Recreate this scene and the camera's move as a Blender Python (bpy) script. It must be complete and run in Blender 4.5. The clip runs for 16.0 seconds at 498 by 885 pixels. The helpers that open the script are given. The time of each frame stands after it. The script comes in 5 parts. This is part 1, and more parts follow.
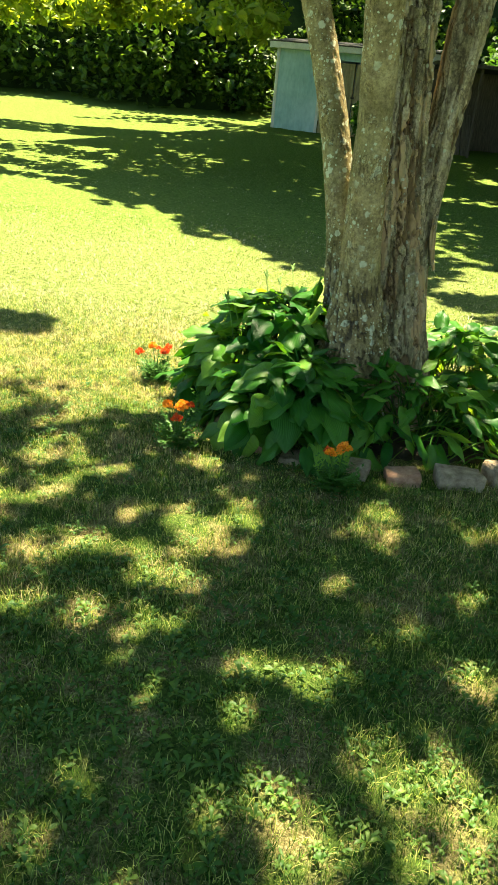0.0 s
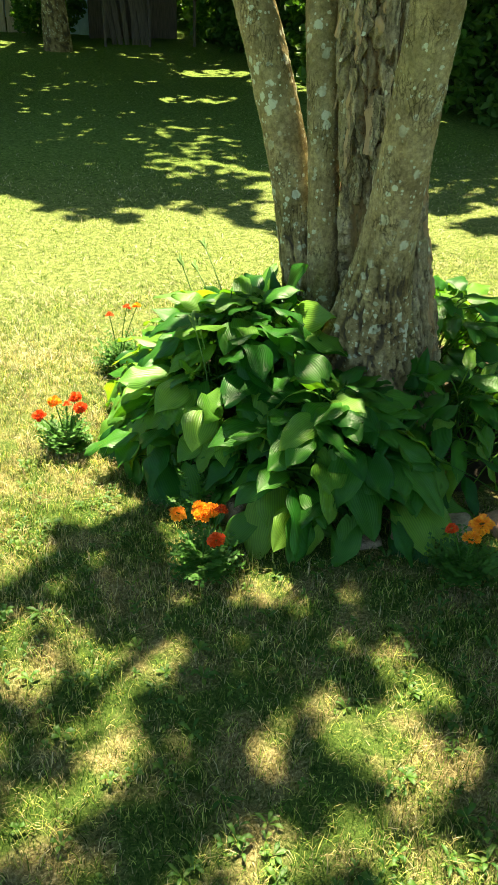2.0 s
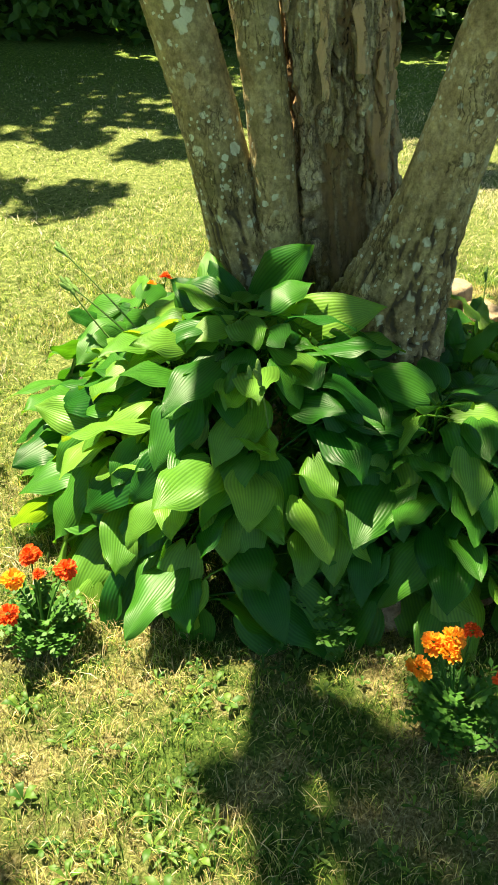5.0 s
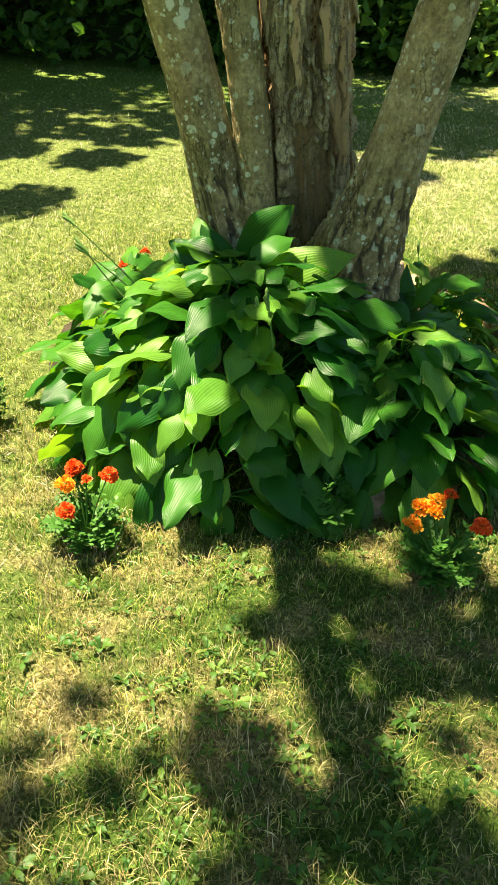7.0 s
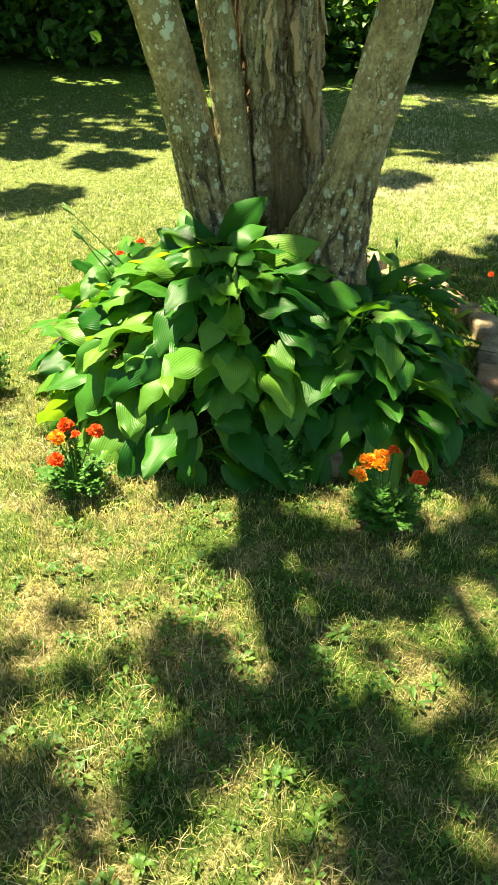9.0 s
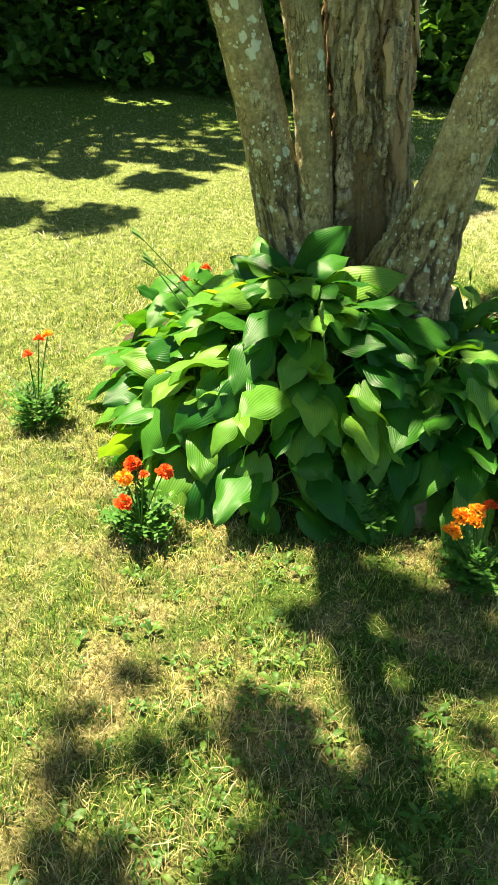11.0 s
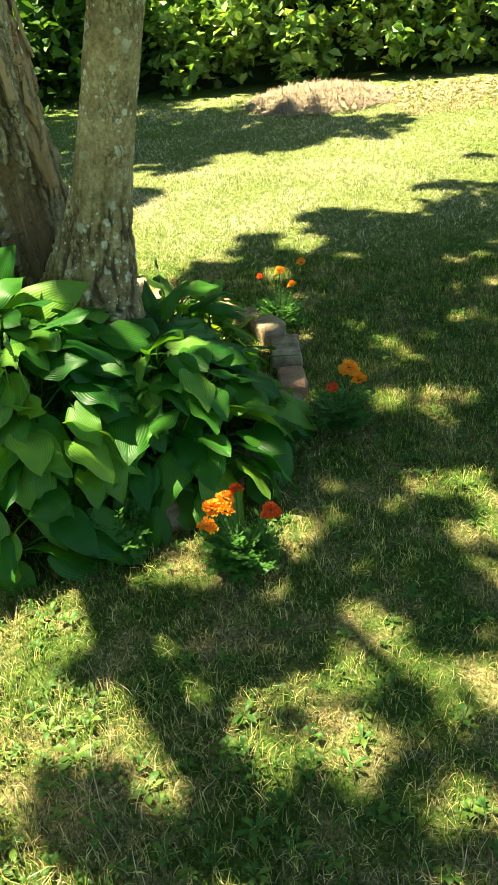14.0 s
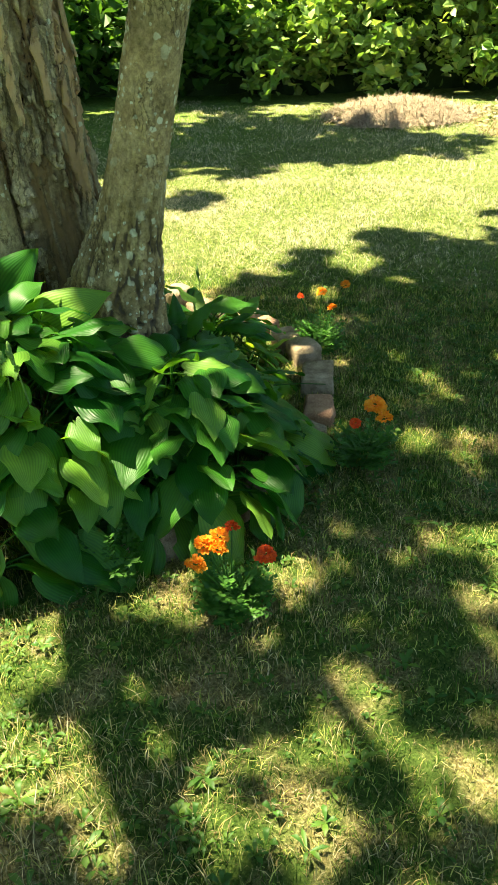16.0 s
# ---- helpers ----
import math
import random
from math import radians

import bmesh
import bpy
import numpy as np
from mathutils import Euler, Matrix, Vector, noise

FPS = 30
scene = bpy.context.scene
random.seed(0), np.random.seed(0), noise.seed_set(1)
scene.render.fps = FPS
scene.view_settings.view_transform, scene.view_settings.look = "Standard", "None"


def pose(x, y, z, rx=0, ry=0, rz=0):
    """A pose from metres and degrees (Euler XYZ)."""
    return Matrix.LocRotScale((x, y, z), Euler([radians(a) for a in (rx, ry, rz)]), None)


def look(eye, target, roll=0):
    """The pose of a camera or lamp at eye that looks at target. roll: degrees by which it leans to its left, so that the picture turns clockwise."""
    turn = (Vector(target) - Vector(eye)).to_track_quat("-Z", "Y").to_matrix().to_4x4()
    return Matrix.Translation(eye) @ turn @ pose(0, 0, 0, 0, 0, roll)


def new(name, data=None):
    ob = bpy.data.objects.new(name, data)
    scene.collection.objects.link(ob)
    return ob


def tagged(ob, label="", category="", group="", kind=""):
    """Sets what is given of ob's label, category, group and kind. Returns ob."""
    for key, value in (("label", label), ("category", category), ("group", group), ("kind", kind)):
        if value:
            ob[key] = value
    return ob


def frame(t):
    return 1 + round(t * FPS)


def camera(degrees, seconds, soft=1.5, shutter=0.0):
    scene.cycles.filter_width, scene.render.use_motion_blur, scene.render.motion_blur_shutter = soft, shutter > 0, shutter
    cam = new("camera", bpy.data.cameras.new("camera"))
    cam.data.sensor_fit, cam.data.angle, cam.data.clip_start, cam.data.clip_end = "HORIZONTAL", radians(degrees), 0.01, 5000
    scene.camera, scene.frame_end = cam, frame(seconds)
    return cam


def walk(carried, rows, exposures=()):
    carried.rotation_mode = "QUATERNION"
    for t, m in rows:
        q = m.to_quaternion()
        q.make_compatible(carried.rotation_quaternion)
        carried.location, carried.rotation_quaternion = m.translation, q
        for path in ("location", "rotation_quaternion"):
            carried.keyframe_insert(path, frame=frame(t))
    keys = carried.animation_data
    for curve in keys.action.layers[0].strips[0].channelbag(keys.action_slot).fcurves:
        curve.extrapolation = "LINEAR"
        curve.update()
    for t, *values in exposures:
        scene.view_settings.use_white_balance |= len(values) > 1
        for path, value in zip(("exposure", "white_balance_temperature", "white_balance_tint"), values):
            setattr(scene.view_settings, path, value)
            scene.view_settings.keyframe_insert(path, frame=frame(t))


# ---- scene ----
cam = camera(35.5, 16.0, 1.6)
PATH = [
    (0, (0.365, -0.71, 1.498), (0.403, 1.135, 0.727), 5.7),
    (0.5, (0.025, -0.284, 1.495), (0.165, 1.53, 0.665), 5.8),
    (1, (-0.233, 0.138, 1.502), (0.091, 1.909, 0.631), 4.6),
    (1.5, (-0.477, 0.514, 1.533), (0.028, 2.224, 0.628), 1.5),
    (2, (-0.637, 0.904, 1.521), (0.116, 2.499, 0.578), 2.0),
    (2.5, (-0.748, 1.273, 1.506), (0.123, 2.776, 0.513), 2.2),
    (3, (-0.885, 1.612, 1.489), (0.165, 2.976, 0.47), 0.9),
    (3.5, (-0.919, 1.953, 1.453), (0.22, 3.217, 0.401), 0.1),
    (4, (-1.019, 2.199, 1.453), (0.268, 3.242, 0.333), -1.1),
    (4.5, (-1.067, 2.46, 1.408), (0.345, 3.369, 0.322), -1.7),
    (4.7, (-1.058, 2.576, 1.419), (0.385, 3.42, 0.321), -1.1),
    (6.8, (-1.513, 2.68, 1.372), (0.108, 3.289, 0.371), 1.3),
    (7, (-1.588, 2.659, 1.37), (0.019, 3.25, 0.337), 0.6),
    (7.5, (-1.75, 2.597, 1.386), (-0.14, 3.17, 0.347), -0.4),
    (8, (-1.796, 2.5, 1.384), (-0.208, 3.109, 0.332), 1.2),
    (8.5, (-1.811, 2.405, 1.388), (-0.233, 3.03, 0.33), 1.1),
    (9, (-1.823, 2.415, 1.4), (-0.225, 3.05, 0.379), 0.6),
    (9.5, (-1.829, 2.439, 1.392), (-0.224, 3.106, 0.403), 0.3),
    (9.7, (-1.82, 2.447, 1.393), (-0.23, 3.146, 0.401), 0.2),
    (11.8, (-1.672, 2.694, 1.369), (-0.057, 3.376, 0.408), 2.6),
    (12, (-1.669, 2.675, 1.373), (-0.015, 3.276, 0.423), 0.8),
    (12.5, (-1.647, 2.631, 1.368), (0.059, 3.061, 0.418), -2.6),
    (13, (-1.615, 2.598, 1.368), (0.109, 2.899, 0.401), -3.8),
    (13.5, (-1.6, 2.589, 1.378), (0.132, 2.789, 0.399), -5.1),
    (14, (-1.585, 2.589, 1.369), (0.141, 2.692, 0.363), -5.6),
    (14.5, (-1.519, 2.544, 1.372), (0.2, 2.618, 0.351), -5.7),
    (15, (-1.475, 2.501, 1.382), (0.243, 2.604, 0.362), -5.6),
    (15.5, (-1.448, 2.474, 1.381), (0.275, 2.623, 0.376), -4.1),
    (16, (-1.432, 2.466, 1.374), (0.289, 2.708, 0.384), -2.2),
]
walk(cam, [(t, look(eye, target, roll)) for t, eye, target, roll in PATH], [(0, 2.70, 6450, 4.5), (2.5, 2.5, 6450, 4), (7.2, 2.3, 6450, 4), (9, 2.5, 6400, 4), (12, 2.40, 6450, 4), (14.5, 2.62, 6350, 4), (16, 2.58, 6350, 4)])

# ---- light ----
SUN_X, SUN_Y = 0.10, 0.36          # horizontal run of the light per metre of height
SUN_ELEV = math.atan(1 / math.hypot(SUN_X, SUN_Y))
world = bpy.data.worlds.new("sky")
scene.world = world
world.use_nodes = True
wn = world.node_tree.nodes
sky = wn.new("ShaderNodeTexSky")
sky.sky_type = "NISHITA"
sky.sun_disc = False
sky.sun_elevation = SUN_ELEV
sky.sun_rotation = math.atan2(SUN_X, SUN_Y)
world.node_tree.links.new(sky.outputs[0], wn["Background"].inputs[0])
wn["Background"].inputs[1].default_value = 0.052
sun = new("sun", bpy.data.lights.new("sun", "SUN"))
sun.data.energy, sun.data.angle, sun.data.color = 5.0, radians(0.65), (1.0, 0.82, 0.57)
sun.matrix_world = look((SUN_X * 20, SUN_Y * 20, 20), (0, 0, 0))


# ---- small helpers ----
def part(name, bm, material, parent, label=""):
    me = bpy.data.meshes.new(name)
    bm.to_mesh(me)
    bm.free()
    return link(name, me, material, parent, label)


def link(name, me, material, parent=None, label=""):
    if material and not me.materials:
        me.materials.append(material)
    ob = new(name, me)
    if parent:
        ob.parent = parent
    if label:
        ob["label"] = label
    return ob


def np_mesh(name, verts, faces, smooth=False):
    """A mesh from arrays: verts (n,3), faces (m,k) all with k corners."""
    verts, faces = np.asarray(verts, dtype=np.float32), np.asarray(faces, dtype=np.int32)
    me = bpy.data.meshes.new(name)
    n, k = faces.shape
    me.vertices.add(len(verts))
    me.vertices.foreach_set("co", verts.ravel())
    me.loops.add(n * k)
    me.loops.foreach_set("vertex_index", faces.ravel())
    me.polygons.add(n)
    me.polygons.foreach_set("loop_start", np.arange(0, n * k, k, dtype=np.int32))
    me.polygons.foreach_set("loop_total", np.full(n, k, dtype=np.int32))
    me.polygons.foreach_set("use_smooth", np.full(n, smooth))
    me.update()
    me.validate()
    return me


def smoothstep(v, a, b):
    t = np.clip((v - a) / (b - a), 0, 1)
    return t * t * (3 - 2 * t)


def ground_z(x, y):
    """The lawn: level round the bed, rising ever more to the north and a little to the east."""
    x, y = np.asarray(x, dtype=float), np.asarray(y, dtype=float)
    u = np.logaddexp(0, 1.5 * (np.minimum(y, 45) - 4)) / 1.5
    v = np.logaddexp(0, 1.5 * (np.minimum(x, 30) - 2)) / 1.5
    return 0.0252 * u + 0.00257 * u * u + 0.02 * v



def gz(x, y):
    return float(ground_z(x, y))


def rng(seed):
    return np.random.default_rng(seed)


def material(name):
    m = bpy.data.materials.new(name)
    m.use_nodes = True
    nt = m.node_tree
    return m, nt, nt.nodes["Principled BSDF"], nt.nodes["Material Output"]


def node(nt, kind, **values):
    n = nt.nodes.new(kind)
    for key, v in values.items():
        if key in n.inputs.keys():
            n.inputs[key].default_value = v
    return n


def ramp(nt, fac, stops):
    r = nt.nodes.new("ShaderNodeValToRGB")
    els = r.color_ramp.elements
    while len(els) < len(stops):
        els.new(0.5)
    for e, (p, c) in zip(els, stops):
        e.position, e.color = p, (*c, 1)
    nt.links.new(fac, r.inputs[0])
    return r


def mix(nt, fac, a, b, mode="MIX"):
    m = nt.nodes.new("ShaderNodeMix")
    m.data_type, m.blend_type = "RGBA", mode
    for sock, v in ((m.inputs[0], fac), (m.inputs[6], a), (m.inputs[7], b)):
        if isinstance(v, bpy.types.NodeSocket):
            nt.links.new(v, sock)
        elif isinstance(v, tuple):
            sock.default_value = (*v, 1)
        else:
            sock.default_value = v
    return m.outputs[2]


def noise_tex(nt, scale, detail=4, rough=0.55, stretch=None, space="Object"):
    tc = nt.nodes.new("ShaderNodeTexCoord")
    n = node(nt, "ShaderNodeTexNoise", Scale=scale, Detail=detail, Roughness=rough)
    if stretch:
        mp = nt.nodes.new("ShaderNodeMapping")
        mp.inputs["Scale"].default_value = stretch
        nt.links.new(tc.outputs[space], mp.inputs[0])
        nt.links.new(mp.outputs[0], n.inputs["Vector"])
    else:
        nt.links.new(tc.outputs[space], n.inputs["Vector"])
    return n


def bump(nt, bsdf, height, strength, distance):
    b = node(nt, "ShaderNodeBump", Strength=strength, Distance=distance)
    nt.links.new(height, b.inputs["Height"])
    nt.links.new(b.outputs[0], bsdf.inputs["Normal"])
    return b


def leafy(name, stops, through_tint, share=0.45, rough=0.5, per="object", gloss=0.5):
    """Foliage: a thin surface that lets light through."""
    m, nt, p, out = material(name)
    if per == "object":
        info = nt.nodes.new("ShaderNodeObjectInfo").outputs["Random"]
    else:
        info = nt.nodes.new("ShaderNodeNewGeometry").outputs["Random Per Island"]
    r = ramp(nt, info, stops)
    big = noise_tex(nt, 1.3, 3)
    col = mix(nt, 0.35, r.outputs[0], ramp(nt, big.outputs[0], [(0.3, stops[0][1]), (0.7, stops[-1][1])]).outputs[0])
    nt.links.new(col, p.inputs["Base Color"])
    p.inputs["Roughness"].default_value = rough
    p.inputs["Specular IOR Level"].default_value = gloss
    tr = nt.nodes.new("ShaderNodeBsdfTranslucent")
    nt.links.new(mix(nt, 1.0, col, through_tint, "MULTIPLY"), tr.inputs[0])
    ms = nt.nodes.new("ShaderNodeMixShader")
    ms.inputs[0].default_value = share
    nt.links.new(p.outputs[0], ms.inputs[1])
    nt.links.new(tr.outputs[0], ms.inputs[2])
    nt.links.new(ms.outputs[0], out.inputs[0])
    return m, nt, p, col, tr


# ---- materials ----
def mat_soil():
    m, nt, p, _ = material("lawn_soil")
    big = noise_tex(nt, 4.2, 5, 0.6)
    fine = noise_tex(nt, 110, 8, 0.78)
    a = ramp(nt, fine.outputs[0], [(0.32, (0.035, 0.032, 0.012)), (0.5, (0.20, 0.175, 0.070)), (0.70, (0.60, 0.53, 0.28))])
    b = ramp(nt, fine.outputs[0], [(0.34, (0.013, 0.042, 0.008)), (0.6, (0.105, 0.160, 0.034)), (0.8, (0.37, 0.35, 0.15))])
    f = ramp(nt, big.outputs[0], [(0.38, (0, 0, 0)), (0.53, (1, 1, 1))])
    near = mix(nt, f.outputs[0], a.outputs[0], b.outputs[0])
    # far lawn, light partly put in its colour: greener for shade, strawier for sun
    shaded_lush = ramp(nt, fine.outputs[0], [(0.3, (0.036, 0.092, 0.017)), (0.5, (0.105, 0.165, 0.034)), (0.72, (0.29, 0.305, 0.10))]).outputs[0]
    sunlit_parched = ramp(nt, fine.outputs[0], [(0.3, (0.040, 0.075, 0.018)), (0.5, (0.12, 0.155, 0.043)), (0.72, (0.345, 0.375, 0.165))]).outputs[0]
    thin = nt.nodes.new("ShaderNodeAttribute")
    thin.attribute_name = "sunlit_parched"
    far = mix(nt, thin.outputs["Fac"], shaded_lush, sunlit_parched)
    clumps = noise_tex(nt, 26, 6, 0.72)
    far = mix(nt, 1.0, far, ramp(nt, clumps.outputs[0], [(0.36, (0.45, 0.5, 0.45)), (0.5, (1, 1, 1)), (0.64, (1.5, 1.4, 1.5))]).outputs[0], "MULTIPLY")
    mown = nt.nodes.new("ShaderNodeAttribute")
    mown.attribute_name = "mown"
    nt.links.new(mix(nt, mown.outputs["Fac"], near, far), p.inputs["Base Color"])
    p.inputs["Roughness"].default_value = 0.95
    p.inputs["Specular IOR Level"].default_value = 0.0
    bump(nt, p, fine.outputs[0], 0.8, 0.02)
    return m


def lichen_mask(nt, scale, radius, share):
    """Round patches, some cells only, with wavering rims."""
    tc = nt.nodes.new("ShaderNodeTexCoord")
    vor = node(nt, "ShaderNodeTexVoronoi", Scale=scale, Randomness=1.0)
    wob = noise_tex(nt, scale * 2.2, 3)
    add = nt.nodes.new("ShaderNodeVectorMath")
    add.operation = "MULTIPLY_ADD"
    add.inputs[1].default_value = (0.5 / scale,) * 3
    nt.links.new(wob.outputs["Color"], add.inputs[0])
    nt.links.new(tc.outputs["Object"], add.inputs[2])
    nt.links.new(add.outputs[0], vor.inputs["Vector"])
    spot = ramp(nt, vor.outputs["Distance"], [(radius * 0.8, (1, 1, 1)), (radius, (0, 0, 0))]).outputs[0]
    pick = nt.nodes.new("ShaderNodeSeparateColor")
    nt.links.new(vor.outputs["Color"], pick.inputs[0])
    gate = nt.nodes.new("ShaderNodeMath")
    gate.operation = "LESS_THAN"
    gate.inputs[1].default_value = share
    nt.links.new(pick.outputs[0], gate.inputs[0])
    return mix(nt, 1.0, spot, gate.outputs[0], "MULTIPLY")


def crack_lines(nt, stretch, width, share):
    """Thin broken splits, longer along the stem."""
    tc = nt.nodes.new("ShaderNodeTexCoord")
    wob = noise_tex(nt, 11, 5, 0.65)
    add = nt.nodes.new("ShaderNodeVectorMath")
    add.operation = "MULTIPLY_ADD"
    add.inputs[1].default_value = (0.07, 0.07, 0.10)
    nt.links.new(wob.outputs["Color"], add.inputs[0])
    nt.links.new(tc.outputs["Object"], add.inputs[2])
    mp = nt.nodes.new("ShaderNodeMapping")
    mp.inputs["Scale"].default_value = stretch
    nt.links.new(add.outputs[0], mp.inputs[0])
    vor = node(nt, "ShaderNodeTexVoronoi", Scale=1.0, Randomness=1.0)
    vor.feature = "DISTANCE_TO_EDGE"
    nt.links.new(mp.outputs[0], vor.inputs["Vector"])
    line = ramp(nt, vor.outputs["Distance"], [(width * 0.35, (1, 1, 1)), (width, (0, 0, 0))]).outputs[0]
    gate = noise_tex(nt, 7, 3)
    on = ramp(nt, gate.outputs[0], [(0.62 - 0.3 * share, (0, 0, 0)), (0.68 - 0.3 * share, (1, 1, 1))]).outputs[0]
    return mix(nt, 1.0, line, on, "MULTIPLY")


def mat_bark(name, stops, inner, lichen, rough_scale, strength, splits, tan=None):
    """Bark: plates of grey, shade painted low in the relief, the inner layer where a plate has split or come off, algae
    and lichen.
    """
    m, nt, p, _ = material(name)
    lay = noise_tex(nt, 3.0, 7, 0.65, rough_scale)
    fine = noise_tex(nt, 70, 6, 0.75)
    mid = noise_tex(nt, 14, 5, 0.65)
    big = noise_tex(nt, 2.0, 4)
    c = ramp(nt, lay.outputs[0], stops).outputs[0]
    c = mix(nt, 0.75, c, ramp(nt, fine.outputs[0], [(0.32, (0.2, 0.2, 0.2)), (0.68, (0.85, 0.85, 0.85))]).outputs[0], "OVERLAY")
    c = mix(nt, 0.45, c, ramp(nt, mid.outputs[0], [(0.35, (0.28, 0.28, 0.26)), (0.65, (0.72, 0.72, 0.68))]).outputs[0], "OVERLAY")
    c = mix(nt, ramp(nt, big.outputs[0], [(0.45, (0, 0, 0)), (0.62, (0.36, 0.36, 0.36))]).outputs[0], c, (0.125, 0.125, 0.045))
    if tan:
        peeled = noise_tex(nt, 1.0, 6, 0.6, (7, 7, 1.1))
        c = mix(nt, ramp(nt, peeled.outputs[0], [(0.54, (0, 0, 0)), (0.57, (0.85, 0.85, 0.85))]).outputs[0], c, mix(nt, mid.outputs[0], *tan))
    grove = ramp(nt, noise_tex(nt, 3.4, 3).outputs[0], [(0.40, (0, 0, 0)), (0.52, (1, 1, 1))]).outputs[0]
    for scale, radius, share in lichen:
        pale = mix(nt, fine.outputs[0], (0.34, 0.36, 0.24), (0.54, 0.56, 0.42))
        c = mix(nt, mix(nt, 1.0, lichen_mask(nt, scale, radius, share), grove, "MULTIPLY"), c, pale)
    split = None
    for stretch, width, share in splits:
        line = crack_lines(nt, stretch, width, share)
        split = line if split is None else mix(nt, 1.0, split, line, "LIGHTEN")
    c = mix(nt, mix(nt, 1.0, split, (0.5, 0.5, 0.5), "MULTIPLY"), c, (0.03, 0.023, 0.014))
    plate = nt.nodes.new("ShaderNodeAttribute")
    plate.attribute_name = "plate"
    # shade painted by relief: low bark is darkened, raised plates lightened
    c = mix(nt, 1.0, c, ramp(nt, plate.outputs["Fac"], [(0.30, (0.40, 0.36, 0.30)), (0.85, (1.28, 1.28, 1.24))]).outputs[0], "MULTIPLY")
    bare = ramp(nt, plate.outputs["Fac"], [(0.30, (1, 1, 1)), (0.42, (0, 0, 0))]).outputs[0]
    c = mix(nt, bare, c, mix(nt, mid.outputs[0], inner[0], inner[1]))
    # the deepest furrows are painted almost black, as shade
    furrow_shade = ramp(nt, plate.outputs["Fac"], [(0.10, (1, 1, 1)), (0.22, (0, 0, 0))]).outputs[0]
    c = mix(nt, furrow_shade, c, (0.028, 0.02, 0.013))
    nt.links.new(c, p.inputs["Base Color"])
    p.inputs["Roughness"].default_value = 0.92
    p.inputs["Specular IOR Level"].default_value = 0.12
    h = mix(nt, 0.55, lay.outputs[0], mix(nt, 0.5, fine.outputs[0], mid.outputs[0]))
    bump(nt, p, mix(nt, split, h, (0.0, 0.0, 0.0)), strength, 0.014)
    return m


def mat_plain(name, low, high, scale=6, rough=0.85, stretch=None, strength=0.3, distance=0.01, detail=6):
    m, nt, p, _ = material(name)
    n = noise_tex(nt, scale, detail, 0.62, stretch)
    f = noise_tex(nt, scale * 9, 4, 0.6, stretch)
    c = ramp(nt, n.outputs[0], [(0.3, low), (0.7, high)]).outputs[0]
    c = mix(nt, 0.35, c, ramp(nt, f.outputs[0], [(0.3, (0.3, 0.3, 0.3)), (0.7, (0.75, 0.75, 0.75))]).outputs[0], "OVERLAY")
    nt.links.new(c, p.inputs["Base Color"])
    p.inputs["Roughness"].default_value = rough
    p.inputs["Specular IOR Level"].default_value = 0.2
    bump(nt, p, f.outputs[0], strength, distance)
    return m


SOIL = mat_soil()


def mat_grass(name, green, dry, low, high, gloss=0.04):
    """Blades: green or straw by patches of the lawn and by its sunlit and shaded zones, each blade of its own tone."""
    m, nt, p, out = material(name)
    rnd = nt.nodes.new("ShaderNodeNewGeometry").outputs["Random Per Island"]
    patch = noise_tex(nt, 4.2, 5, 0.6)
    dryness = ramp(nt, patch.outputs[0], [(0.40, (high,) * 3), (0.58, (low,) * 3)]).outputs[0]
    worn = nt.nodes.new("ShaderNodeAttribute")
    worn.attribute_name = "worn"
    dryness = mix(nt, 1.0, dryness, worn.outputs["Color"], "ADD")
    step = nt.nodes.new("ShaderNodeMath")
    step.operation = "GREATER_THAN"
    nt.links.new(dryness, step.inputs[0])
    nt.links.new(rnd, step.inputs[1])
    tone = nt.nodes.new("ShaderNodeMath")
    tone.operation, tone.inputs[1].default_value = "MULTIPLY", 17.0
    nt.links.new(rnd, tone.inputs[0])
    fr = nt.nodes.new("ShaderNodeMath")
    fr.operation = "FRACT"
    nt.links.new(tone.outputs[0], fr.inputs[0])
    col = mix(nt, step.outputs[0], ramp(nt, fr.outputs[0], green).outputs[0], ramp(nt, fr.outputs[0], dry).outputs[0])
    tuft = noise_tex(nt, 24, 4, 0.6)
    col = mix(nt, 1.0, col, ramp(nt, tuft.outputs[0], [(0.36, (0.30, 0.34, 0.33)), (0.5, (1, 1, 1)), (0.64, (1.75, 1.65, 1.55))]).outputs[0], "MULTIPLY")
    nt.links.new(col, p.inputs["Base Color"])
    p.inputs["Roughness"].default_value = 0.65
    p.inputs["Specular IOR Level"].default_value = gloss
    tr = nt.nodes.new("ShaderNodeBsdfTranslucent")
    nt.links.new(mix(nt, 1.0, col, (1.05, 1.15, 0.45), "MULTIPLY"), tr.inputs[0])
    ms = nt.nodes.new("ShaderNodeMixShader")
    ms.inputs[0].default_value = 0.45
    nt.links.new(p.outputs[0], ms.inputs[1])
    nt.links.new(tr.outputs[0], ms.inputs[2])
    nt.links.new(ms.outputs[0], out.inputs[0])
    return m


GRASS = mat_grass("grass", [(0.0, (0.012, 0.060, 0.009)), (0.5, (0.12, 0.215, 0.034)), (1.0, (0.50, 0.50, 0.17))],
                  [(0.0, (0.22, 0.18, 0.075)), (0.6, (0.40, 0.34, 0.17)), (1.0, (0.60, 0.54, 0.36))], 0.06, 0.50)
GRASS_FAR = mat_grass("grass_far", [(0.0, (0.055, 0.120, 0.016)), (0.5, (0.13, 0.21, 0.034)), (1.0, (0.29, 0.33, 0.125))],
                      [(0.0, (0.36, 0.33, 0.23)), (1.0, (0.61, 0.57, 0.46))], 0.06, 0.28)
